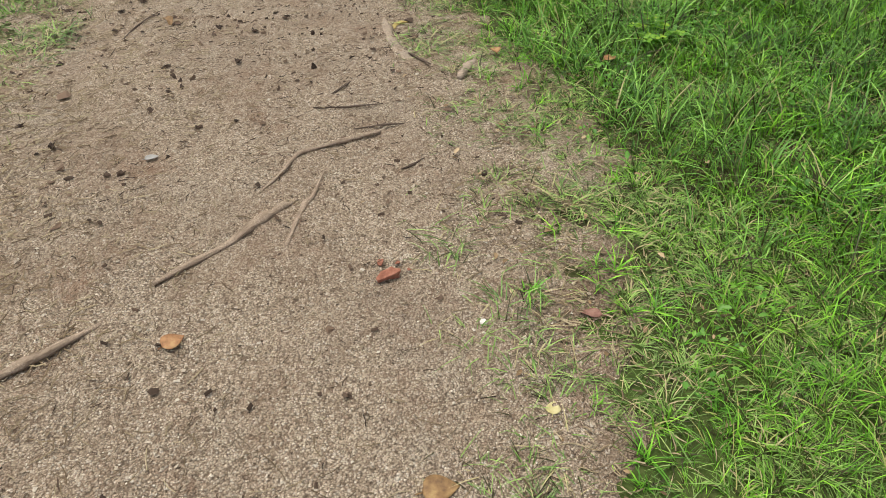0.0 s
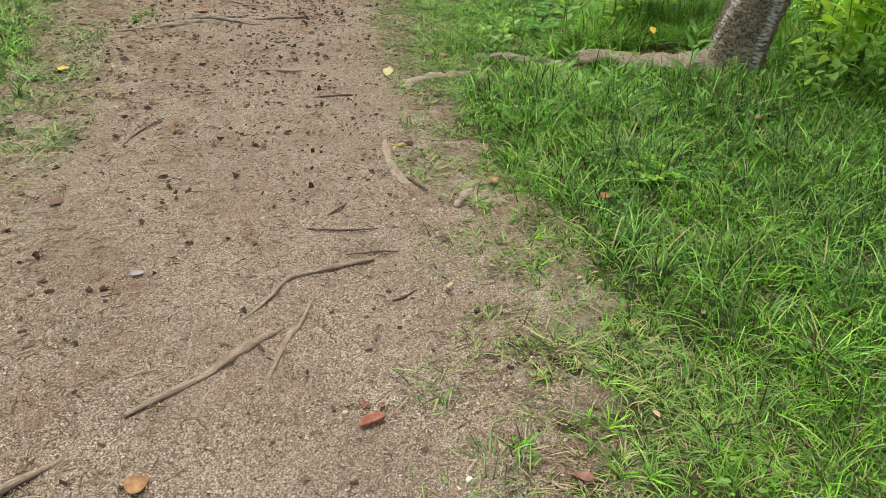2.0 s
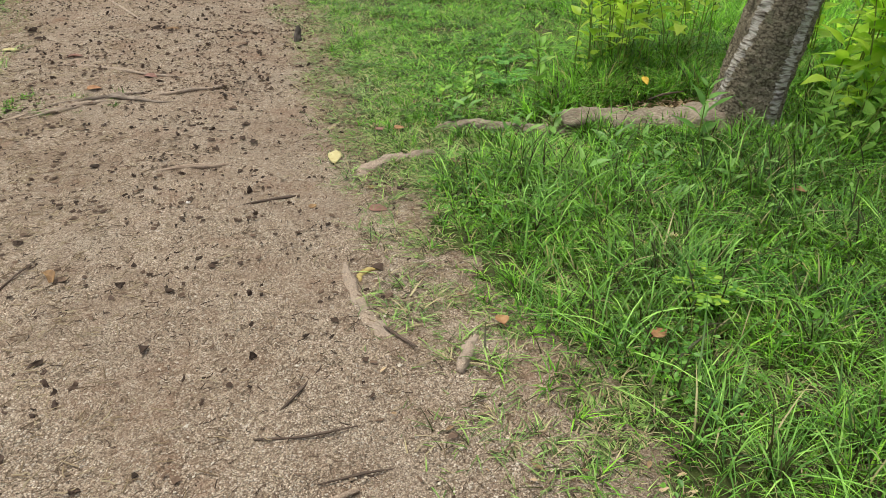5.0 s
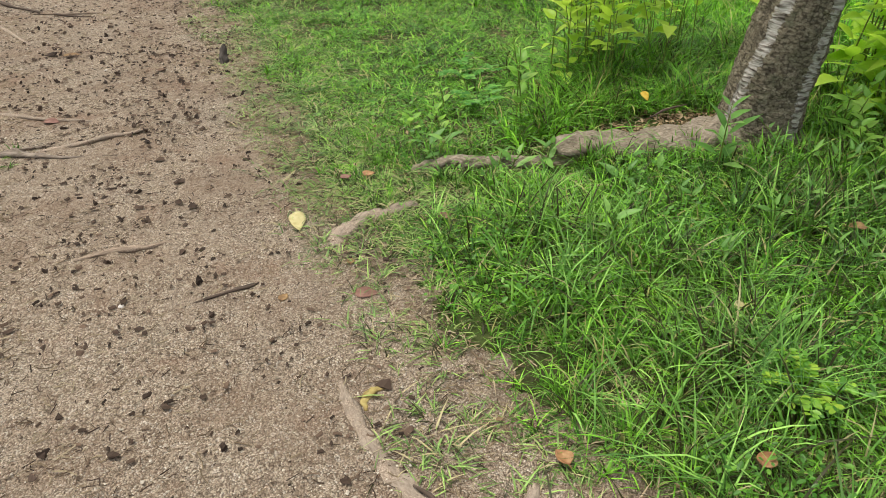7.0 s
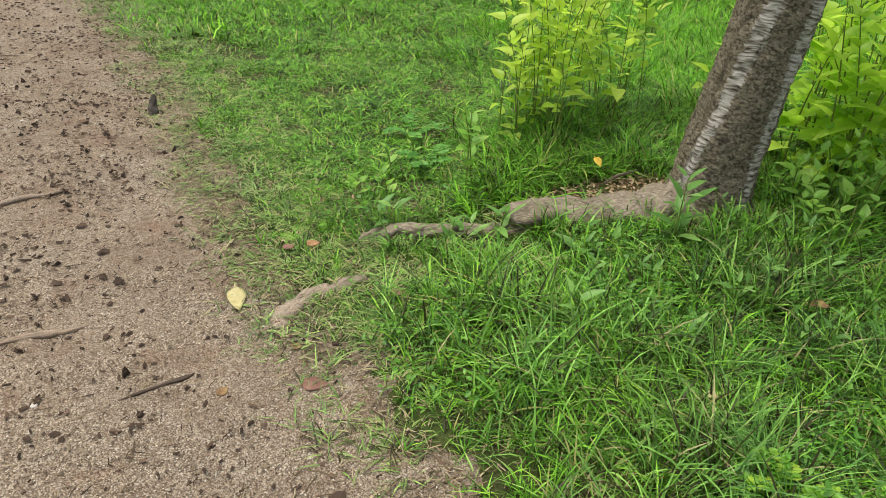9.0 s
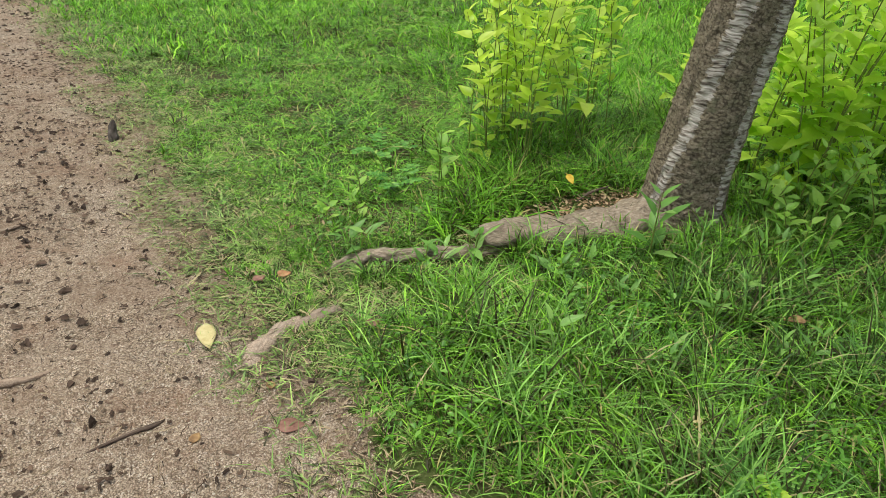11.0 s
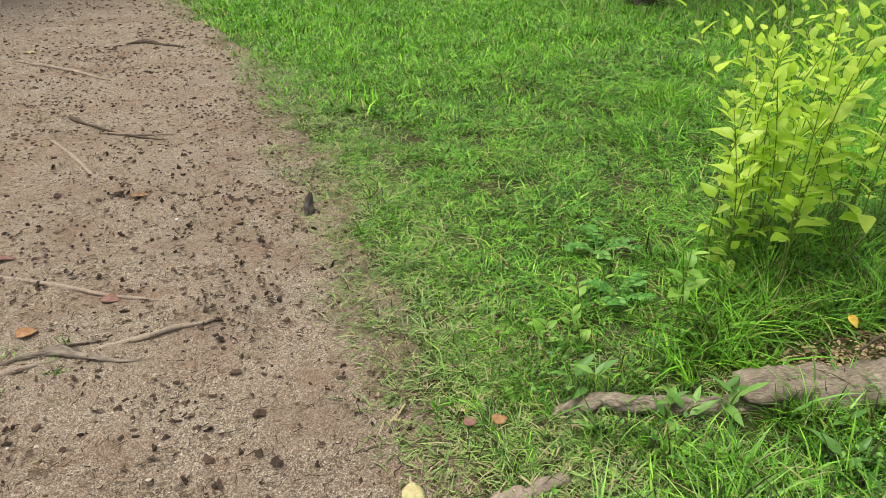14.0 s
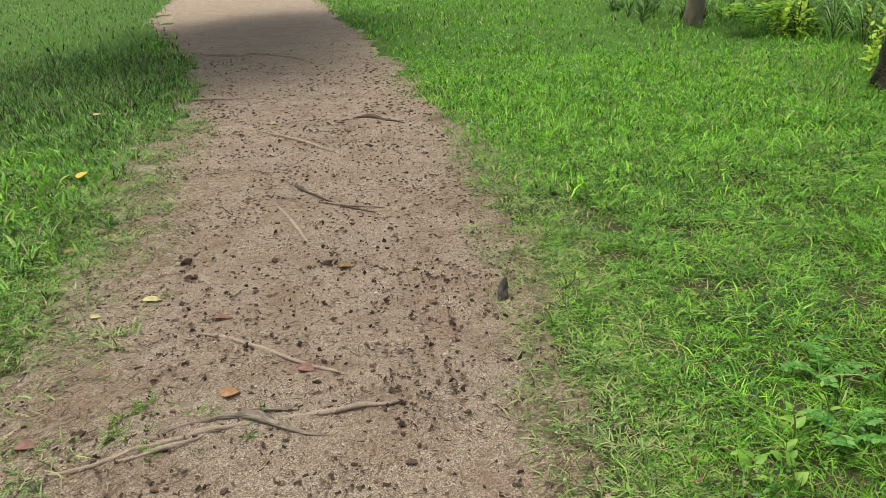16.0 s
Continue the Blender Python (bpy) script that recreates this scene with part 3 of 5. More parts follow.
def height_far(x, y):
    return 0.09 + 0.08 * vnoise(x, y, 1.2, 35) + 0.22 * np.clip((x - 3.6 - 0.05 * y) / 2, 0, 1)


rng = np.random.default_rng(5)
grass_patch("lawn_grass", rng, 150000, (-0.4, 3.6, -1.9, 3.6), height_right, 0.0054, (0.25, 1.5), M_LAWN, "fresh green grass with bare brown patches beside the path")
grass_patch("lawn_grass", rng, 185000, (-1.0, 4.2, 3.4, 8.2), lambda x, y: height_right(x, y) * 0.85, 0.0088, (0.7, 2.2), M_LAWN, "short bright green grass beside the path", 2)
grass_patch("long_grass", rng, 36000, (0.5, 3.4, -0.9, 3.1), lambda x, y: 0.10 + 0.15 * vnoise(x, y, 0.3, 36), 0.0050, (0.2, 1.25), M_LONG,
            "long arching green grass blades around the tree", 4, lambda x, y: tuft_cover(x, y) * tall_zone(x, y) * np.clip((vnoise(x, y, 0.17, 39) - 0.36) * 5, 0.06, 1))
grass_patch("worn_grass", rng, 62000, (-0.5, 1.5, -1.5, 7.0), lambda x, y: 0.02 + 0.03 * vnoise(x, y, 0.12, 26), 0.0092, (0.7, 2.0), M_EDGE,
            "flattened yellowish grass along the worn path edge", 3,
            lambda x, y: np.clip(1.4 - np.abs(beside(x, y) - 0.17) / 0.24, 0, 1) * np.clip((vnoise(x, y, 0.13, 23) - 0.42) * 6, 0.03, 1))
grass_patch("trodden_grass", rng, 150000, (-1.4, 1.6, 2.4, 8.5), lambda x, y: 0.03 + 0.03 * vnoise(x, y, 0.2, 41), 0.0088, (0.9, 2.2), M_SAGE,
            "short dull green trodden grass along the path edge", 2,
            lambda x, y: np.clip(1.4 - np.abs(beside(x, y) - 0.25) / 0.33, 0, 1) * np.clip((vnoise(x, y, 0.16, 42) - 0.2) * 3, 0.15, 1))
grass_patch("trodden_grass", rng, 120000, (0.0, 2.3, -1.6, 3.4), lambda x, y: 0.028 + 0.03 * vnoise(x, y, 0.2, 43), 0.0086, (0.8, 2.2), M_SAGE,
            "short dull green trodden grass along the path edge", 3,
            lambda x, y: np.clip(1.4 - np.abs(beside(x, y) - 0.5) / 0.6, 0, 1) * np.clip((vnoise(x, y, 0.14, 44) - 0.34) * 4, 0.05, 1))
grass_patch("trodden_grass", rng, 130000, (-5.2, -1.4, 1.0, 9.5), lambda x, y: 0.035 + 0.04 * vnoise(x, y, 0.2, 46), 0.010, (0.8, 2.0), M_SAGE,
            "short dull green trodden grass along the path edge", 2,
            lambda x, y: np.clip(1.4 - np.abs(beside(x, y) - 0.2) / 0.42, 0, 1) * np.clip((vnoise(x, y, 0.22, 47) - 0.22) * 3, 0.12, 1))
grass_patch("meadow_grass", rng, 105000, (-1.6, 8.0, 5.8, 13.5), lambda x, y: height_far(x, y) * 0.75, 0.0098, (0.4, 1.6), M_MEADOW, "bright green meadow grass", 2)
grass_patch("meadow_grass", rng, 30000, (3.0, 8.5, 1.0, 7.2), lambda x, y: 0.12 + 0.14 * vnoise(x, y, 0.6, 38), 0.010, (0.3, 1.2), M_MEADOW, "tall unmown grass behind the tree", 2)
grass_patch("meadow_grass", rng, 38000, (1.2, 4.6, 3.75, 6.6), lambda x, y: 0.10 + 0.15 * vnoise(x, y, 0.4, 48), 0.0052, (0.3, 1.5), M_MEADOW, "tall light green grass and weeds behind the young shoots", 3,
            lambda x, y: np.clip((x - 1.8 - 0.6 * vnoise(x, y, 0.5, 49)) / 0.9, 0, 1) * np.clip((y - 3.75) / 0.5, 0, 1))
grass_patch("long_grass", rng, 15000, (1.0, 2.9, 3.15, 4.1), lambda x, y: 0.12 + 0.15 * vnoise(x, y, 0.25, 50), 0.0048, (0.3, 1.5), M_LAWN, "long arching grass between the root and the young shoots", 4,
            lambda x, y: tuft_cover(x, y) * np.clip((x - 1.05 - 0.4 * vnoise(x, y, 0.3, 53)) / 0.35, 0, 1) * np.clip((y - 3.15) / 0.12, 0, 1))
grass_patch("far_grass", rng, 44000, (-8.0, 16.0, 13.2, 40.0), height_far, 0.018, (0.3, 1.1), M_MEADOW, "meadow grass in the distance", 2)
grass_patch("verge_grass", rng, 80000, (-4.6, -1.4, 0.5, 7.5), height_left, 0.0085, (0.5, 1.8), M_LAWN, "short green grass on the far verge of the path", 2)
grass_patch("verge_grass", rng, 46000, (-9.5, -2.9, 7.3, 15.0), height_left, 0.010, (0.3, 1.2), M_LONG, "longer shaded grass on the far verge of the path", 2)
grass_patch("worn_grass", rng, 44000, (-4.0, -1.3, 0.6, 8.0), lambda x, y: 0.03 + 0.03 * vnoise(x, y, 0.2, 29), 0.0058, (0.9, 2.4), M_EDGE,
            "flattened yellowish grass along the worn path edge", 3,
            lambda x, y: np.clip(1.2 - np.abs(beside(x, y) - 0.2) / 0.36, 0, 1) * (0.15 + 0.85 * (vnoise(x, y, 0.15, 24) > 0.42)))
grass_patch("far_grass", rng, 20000, (-28, -5, 14.5, 40.0), height_far, 0.018, (0.3, 1.1), M_LONG, "meadow grass in the distance", 2)


def outskirts(boxes, per_m2, seed):
    """Coarser grass over the land beside and behind, thinning out with distance."""
    r = np.random.default_rng(seed)
    xs, ys = [], []
    for x0, x1, y0, y1 in boxes:
        a, b = scatter(r, int((x1 - x0) * (y1 - y0) * per_m2), x0, x1, y0, y1)
        xs.append(a)
        ys.append(b)
    x, y = np.concatenate(xs), np.concatenate(ys)
    far = np.hypot(x, y - 3)
    ok = (r.uniform(0, 1, len(x)) < np.clip(1.25 - far / 24, 0.05, 1)) & (beside(x, y) > 0.05)
    x, y = x[ok], y[ok]
    v, f = blades(x, y, r.uniform(0.06, 0.2, len(x)), r.uniform(0.016, 0.03, len(x)), r.uniform(0.3, 1.4, len(x)), r, 2)
    tagged(new("meadow_grass", mesh_of("meadow_grass", v, f, M_MEADOW)), "green meadow grass all around", "grass", kind="stuff")


outskirts([(0.2, 14, -8, -1.7), (2.9, 14, -1.7, 1.2), (8.2, 18, 1.0, 14), (4.0, 9, 5, 7.5), (-14, -1.8, -8, 0.6), (-14, -3.4, 0.5, 8), (-18, -8.5, 7.5, 15)], 140, 9)


grass_patch("worn_grass", rng, 52000, (-6.5, 0.6, 6.8, 13.0), lambda x, y: 0.05 + 0.03 * vnoise(x, y, 0.2, 27), 0.010, (0.7, 2.0), M_EDGE,
            "flattened yellowish grass along the worn path edge", 2,
            lambda x, y: np.clip(1.3 - np.abs(beside(x, y) - 0.25) / 0.35, 0, 1) * np.clip((vnoise(x, y, 0.25, 28) - 0.3) * 4, 0.1, 1))


def tufts(name, count, per, box, length, width, material, seed, label, keep):
    """Single tufts whose blades spread from one point."""
    r = np.random.default_rng(seed)
    cx, cy = scatter(r, count, *box)
    ok = r.uniform(0, 1, count) < keep(cx, cy)
    cx, cy = np.repeat(cx[ok], per), np.repeat(cy[ok], per)
    size = np.repeat(r.uniform(0.55, 1.35, int(ok.sum())), per)
    n = len(cx)
    x, y = cx + r.normal(0, 0.009, n), cy + r.normal(0, 0.009, n)
    h = length * size * r.uniform(0.5, 1.2, n)
    v, f = blades(x, y, h, width * r.uniform(0.7, 1.3, n), r.uniform(0.3, 1.7, n), r, 3)
    tagged(new(name, mesh_of(name, v, f, material)), label, "grass", kind="stuff")


tufts("grass_tufts", 300, 20, (0.1, 1.4, -1.1, 3.2), 0.06, 0.0050, M_LAWN, 101, "small spreading grass tufts on the worn path edge",
      lambda x, y: np.clip((beside(x, y) + 0.02) / 0.2, 0, 1))
tufts("grass_tufts", 800, 20, (0.4, 3.3, -1.0, 3.0), 0.17, 0.0056, M_LONG, 102, "long spreading grass tufts near the tree", lambda x, y: tuft_cover(x, y) * tall_zone(x, y))
tufts("grass_tufts", 380, 16, (-0.5, 4.0, 3.1, 7.5), 0.085, 0.0072, M_LAWN, 103, "spreading grass tufts in the short grass", lambda x, y: np.clip(beside(x, y) / 0.25, 0, 1) * tuft_cover(x, y))
tufts("grass_tufts", 650, 18, (-1.8, 8.0, 7.3, 15.0), 0.17, 0.0075, M_MEADOW, 104, "spreading grass tufts in the meadow", lambda x, y: np.clip(beside(x, y) / 0.5, 0, 1))
tufts("grass_tufts", 700, 18, (-8.0, -1.6, 1.0, 13.0), 0.14, 0.010, M_LONG, 105, "spreading grass tufts on the verge", lambda x, y: np.clip(beside(x, y) / 0.4, 0, 1))
tufts("grass_tufts", 26, 16, (-1.75, -1.15, 3.55, 3.9), 0.045, 0.005, M_LAWN, 106, "tiny grass tufts growing beside the path roots", lambda x, y: 1.0 + 0 * x)


tufts("grass_tufts", 16, 14, (0.95, 1.4, 3.08, 3.25), 0.13, 0.009, M_MEADOW, 109, "broad-bladed grass tufts behind the root", lambda x, y: 1.0 + 0 * x)
grass_patch("seed_grass", rng, 5000, (1.8, 8.5, 6.5, 14.5), lambda x, y: 0.32 + 0.2 * vnoise(x, y, 0.8, 54), 0.0042, (0.3, 1.0), M_EDGE, "thin pale flowering grass stalks in the meadow", 3,
            lambda x, y: np.clip((x - 2.2 + 0.12 * (y - 8)) / 2.5, 0, 1) * np.clip((vnoise(x, y, 0.9, 56) - 0.3) * 3, 0, 1))


# ---- small broad-leaved weeds in the grass ----
def leaflets(centers, normals_tilt, size, rng, ratio=0.6):
    """Small flat oval leaves, six-sided, folded along the midrib."""
    n = len(centers)
    a = rng.uniform(0, 2 * np.pi, n)
    d = np.stack([np.cos(a), np.sin(a), rng.normal(0, normals_tilt, n)], -1)
    s = np.stack([-np.sin(a), np.cos(a), rng.normal(0, normals_tilt, n)], -1)
    up = np.array([0, 0, 1.0])
    pts = [(0, 0, 0), (0.35, 0.5, 0.12), (0.75, 0.38, 0.12), (1, 0, 0), (0.75, -0.38, 0.12), (0.35, -0.5, 0.12), (0.5, 0, -0.02)]
    v = np.stack([centers + size[:, None] * (u * d + w * ratio * s + h * up) for u, w, h in pts], 1).reshape(-1, 3)
    f = np.array([(0, 6, 1), (1, 6, 2), (2, 6, 3), (3, 6, 4), (4, 6, 5), (5, 6, 0)])
    f = (f[None] + (np.arange(n) * 7)[:, None, None]).reshape(-1, 3)
    return v, f


def weeds(name, n, box, size, lift, seed, label, keep=None):
    r = np.random.default_rng(seed)
    x, y = scatter(r, n, *box)
    patch = vnoise(x, y, 0.5, seed) * 0.7 + vnoise(x, y, 0.17, seed + 1) * 0.3
    ok = (patch > 0.54) & (tuft_cover(x, y) > 0.6)
    if keep is not None:
        ok &= keep(x, y)
    x, y = x[ok], y[ok]
    z = ground_z(x, y) + r.uniform(0.25, 1.0, len(x)) * lift
    v, f = leaflets(np.stack([x, y, z], -1), 0.35, size * r.uniform(0.6, 1.5, len(x)), r)
    tagged(new(name, mesh_of(name, v, f, M_CLOVER, uv=np.tile([(0, .5), (.35, 1), (.75, .9), (1, .5), (.75, .1), (.35, 0), (.5, .5)], (len(x), 1)))), label, "weeds", kind="stuff")


weeds("ground_weeds", 15000, (0.3, 3.4, -1.0, 3.4), 0.017, 0.12, 41, "small broad-leaved weeds among the grass")
weeds("ground_weeds", 3200, (1.1, 2.9, 1.4, 2.7), 0.016, 0.17, 49, "small leafy weeds standing in the long grass below the trunk")
weeds("ground_weeds", 13000, (-0.5, 4.5, 3.4, 8.5), 0.017, 0.07, 43, "small broad-leaved weeds among the short grass")
weeds("ground_weeds", 16000, (-5.5, -1.5, 0.5, 9.5), 0.02, 0.08, 45, "low clover-like weeds on the verge")
weeds("ground_weeds", 18000, (-1.5, 8, 8.4, 18), 0.04, 0.12, 47, "low leafy weeds in the meadow")


# ---- litter on the path ----
def litter_sticks(name, n, box, length, thick, material, seed, label, keep):
    """Thin needle-like bits that lie flat."""
    r = np.random.default_rng(seed)
    x, y = scatter(r, n, *box)
    ok = r.uniform(0, 1, n) < keep(x, y)
    x, y = x[ok], y[ok]
    n = len(x)
    a = r.uniform(0, np.pi, n)
    l, w = length * r.uniform(0.4, 1.4, n) / 2, thick * r.uniform(0.6, 1.4, n)
    d = np.stack([np.cos(a), np.sin(a), r.normal(0, 0.05, n)], -1)
    s = np.stack([-np.sin(a), np.cos(a), np.zeros(n)], -1)
    c = np.stack([x, y, ground_z(x, y) + 0.010], -1)
    bow = s * (l * r.normal(0, 0.18, n))[:, None]
    up = np.array([0, 0, 1.0])
    rows = []
    for k, off in ((-1, 0), (0, 1), (1, 0)):
        p = c + d * (l * k)[:, None] + bow * off
        rows += [p - s * w[:, None] / 2, p + s * w[:, None] / 2, p + up * w[:, None] * 0.8]
    v = np.stack(rows, 1).reshape(-1, 3)
    f = []
    for k in (0, 3):
        f += [(k, k + 2, k + 5, k + 3), (k + 2, k + 1, k + 4, k + 5)]
    f = (np.array(f)[None] + (np.arange(n) * 9)[:, None, None]).reshape(-1, 4)
    tagged(new(name, mesh_of(name, v, f, material)), label, "litter", kind="stuff")


def on_path(x, y):
    return (beside(x, y) < 0.12).astype(float)


def left_side(x, y):
    u = (x - edge(LEFT, y)) / (edge(RIGHT, y) - edge(LEFT, y))
    return on_path(x, y) * np.clip(0.12 + np.clip(0.55 - u, 0, 1) * 1.6 + np.clip(u - 0.82, 0, 1) * 3.0, 0, 1) * (0.25 + 0.75 * (vnoise(x, y, 0.4, 52) > 0.45))


litter_sticks("needle_litter", 46000, (-3.2, 0.6, -1.2, 7.5), 0.045, 0.0026, M_STRAW, 51, "fallen brown needles and straw on the path", left_side)
litter_sticks("dark_needles", 15000, (-3.2, 0.5, -1.0, 7.0), 0.028, 0.0024, M_CRUMB, 57, "short dark needles and bark shreds pressed into the path",
              lambda x, y: on_path(x, y) * np.clip((y + 0.6) / 2.5, 0.12, 1) * np.clip((vnoise(x, y, 0.35, 60) - 0.25) * 2.4, 0.1, 1))
litter_sticks("straw_litter", 20000, (-0.1, 3.2, -1.1, 5.6), 0.032, 0.0030, M_STRAW, 53, "dead straw lying between the grass",
              lambda x, y: (beside(x, y) > -0.08) * (0.12 + 0.88 * (tuft_cover(x, y) < 0.55)))
litter_sticks("dark_crumbs", 5500, (-6.5, -0.2, 8.0, 18.0), 0.035, 0.014, M_CRUMB, 56, "dark crumbs of cone and bark further along the path",
              lambda x, y: on_path(x, y) * (0.3 + 0.7 * (vnoise(x, y, 0.7, 57) > 0.5)) * np.clip((17 - y) / 7, 0, 1))
litter_sticks("dark_crumbs", 13000, (-3.4, 0.5, -1.1, 9.0), 0.018, 0.0085, M_CRUMB, 55, "dark crumbs of cone and bark on the path",
              lambda x, y: on_path(x, y) * np.clip((y - 0.8) / 3.0, 0.12, 1) * np.clip((vnoise(x, y, 0.3, 58) - 0.25) * 2.2, 0.12, 1))


def grit(n, box, size, seed, label):
    r = np.random.default_rng(seed)
    x, y = scatter(r, n, *box)
    ok = beside(x, y) < 0.1
    x, y = x[ok], y[ok]
    n = len(x)
    s = size * r.lognormal(0, 0.35, n)
    a = r.uniform(0, 2 * np.pi, n)
    z = ground_z(x, y) + 0.0065
    rows = []
    for k in range(4):
        q = a + k * np.pi / 2 + r.normal(0, 0.25, n)
        e = s * r.uniform(0.7, 1.2, n)
        rows.append(np.stack([x + np.cos(q) * e, y + np.sin(q) * e, z + s * r.uniform(-0.2, 0.2, n)], -1))
    rows.append(np.stack([x, y, z + s * 0.65], -1))
    v = np.stack(rows, 1).reshape(-1, 3)
    f = np.array([(0, 1, 4), (1, 2, 4), (2, 3, 4), (3, 0, 4)])
    f = (f[None] + (np.arange(n) * 5)[:, None, None]).reshape(-1, 3)
    tagged(new("loose_grit", mesh_of("loose_grit", v, f, M_GRIT, smooth=False)), label, "gravel", kind="stuff")


grit(46000, (-1.8, 0.7, -1.1, 3.2), 0.0030, 61, "loose pale grit and small stones on the path")
grit(22000, (-3.2, 0.5, 3.2, 8.0), 0.0042, 62, "loose pale grit on the path")
grit(14000, (-5.8, 0.3, 8.0, 15.0), 0.0085, 67, "coarse grit further along the path")


def leaf_litter(n, cx, cy, sx, sy, seed, lift, label):
    r = np.random.default_rng(seed)
    x, y = r.normal(cx, sx, n), r.normal(cy, sy, n)
    v, f = leaflets(np.stack([x, y, ground_z(x, y) + r.uniform(0.004, lift, n)], -1), 0.3, 0.019 * r.uniform(0.4, 1.6, n), r, 0.5)
    tagged(new("leaf_litter", mesh_of("leaf_litter", v, f, M_LEAFBITS)), label, "litter", kind="stuff")


leaf_litter(1100, 1.78, 3.10, 0.26, 0.10, 63, 0.02, "brown crumbled leaf litter behind the surface root")
leaf_litter(160, 2.1, 2.5, 0.25, 0.08, 64, 0.03, "brown leaf litter below the trunk")
leaf_litter(120, 0.45, 3.2, 0.2, 0.15, 65, 0.02, "brown leaf crumbs in a bare patch")
leaf_litter(160, 0.7, 0.6, 0.3, 0.7, 66, 0.02, "brown leaf crumbs in the worn grass")


# ---- seed cones ----
def cone_mesh(seed):
    """A small woody cone whose open scales make a ragged outline."""
    r = random.Random(seed + 70)
    bm = bmesh.new()
    bmesh.ops.create_icosphere(bm, subdivisions=2, radius=1.0)
    for k, v in enumerate(bm.verts):
        d = v.co.normalized()
        scale = 1.45 if k % 3 == 0 else r.uniform(0.55, 0.95)
        v.co = Vector((d.x * 1.2, d.y, d.z * 0.8)) * 0.0082 * scale * r.uniform(0.85, 1.15)
    me = bpy.data.meshes.new("seed_cone")
    bm.to_mesh(me)
    bm.free()
    me.materials.append(M_CONE)
    return me


CONES = [cone_mesh(s) for s in range(5)]
CLUSTERS = [(-0.92, 1.18, 0.075, 13), (-0.9, 4.2, 0.5, 34), (-1.0, 5.2, 0.6, 34), (-0.85, 3.6, 0.5, 22), (-0.6, 2.9, 0.5, 20), (-0.35, 4.4, 0.35, 14), (-1.2, 6.3, 0.6, 22)]


def scatter_cones():
    r = random.Random(8)
    spots = [(r.gauss(cx, s), r.gauss(cy, s)) for cx, cy, s, n in CLUSTERS for _ in range(n)]
    while len(spots) < 290:
        y = r.uniform(-0.9, 8.5)
        if r.random() > 0.25 + 0.75 * min(max(y / 3.0, 0), 1):
            continue
        spots.append((r.uniform(float(edge(LEFT, y)) + 0.1, float(edge(RIGHT, y)) - 0.03), y))
    for x, y in spots:
        if float(beside(x, y)) > 0.05 or math.hypot(x - 0.03, y - 0.02) < 0.14:
            continue
        s = r.uniform(0.75, 1.6)
        ob = new("seed_cone", r.choice(CONES))
        ob.matrix_basis = pose(x, y, gz(x, y) + 0.006 * s, r.uniform(0, 360), r.uniform(0, 360), r.uniform(0, 360)) @ Matrix.Diagonal((s * r.uniform(0.8, 1.3), s, s * r.uniform(0.5, 0.9), 1))
        tagged(ob, "small dark brown woody seed cone lying on the gravel", "seed cone", "seed cones on the path")


scatter_cones()


def cone_crumbs(n, size, seed, label, keep):
    """Broken cones and clods that are too many to count, lying in the gravel."""
    r = np.random.default_rng(seed)
    x, y = scatter(r, n, -4.4, 0.6, -0.9, 11.0)
    ok = (beside(x, y) < 0.05) & (r.uniform(0, 1, n) < keep(x, y))
    x, y = x[ok], y[ok]
    n = len(x)
    unit = np.array([(0, 0, 1), (1, 0, 0.2), (0.31, 0.95, -0.1), (-0.81, 0.59, 0.2), (-0.81, -0.59, -0.1), (0.31, -0.95, 0.2), (0.55, 0.4, 0.75), (-0.6, 0.1, 0.7), (0.1, -0.6, 0.75), (0, 0, -0.4)])
    f = np.array([(0, 6, 7), (0, 7, 8), (0, 8, 6), (6, 1, 2), (6, 2, 7), (7, 2, 3), (7, 3, 4), (7, 4, 8), (8, 4, 5), (8, 5, 1), (8, 1, 6), (1, 9, 2), (2, 9, 3), (3, 9, 4), (4, 9, 5), (5, 9, 1)])
    a = r.uniform(0, 6.28, n)
    c, q = np.cos(a)[:, None], np.sin(a)[:, None]
    p = unit[None] * r.uniform(0.5, 1.35, (n, 10, 1)) + r.normal(0, 0.12, (n, 10, 3))
    p = np.stack([p[..., 0] * 1.3 * c - p[..., 1] * q, p[..., 0] * 1.3 * q + p[..., 1] * c, p[..., 2] * 0.5], -1)
    s = size * r.lognormal(0, 0.38, n)
    v = p * s[:, None, None] + np.stack([x, y, ground_z(x, y) + 0.008 + 0.2 * s], -1)[:, None, :]
    f = (f[None] + (np.arange(n) * 10)[:, None, None]).reshape(-1, 3)
    tagged(new("cone_crumbs", mesh_of("cone_crumbs", v.reshape(-1, 3), f, M_CRUMB, smooth=False)), label, "litter", kind="stuff")


cone_crumbs(4600, 0.0095, 68, "dark broken seed cones and clods strewn over the path",
            lambda x, y: np.clip((y + 0.3) / 3.2, 0.10, 1) * np.clip((vnoise(x, y, 0.32, 59) - 0.3) * 2.6, 0.10, 1))


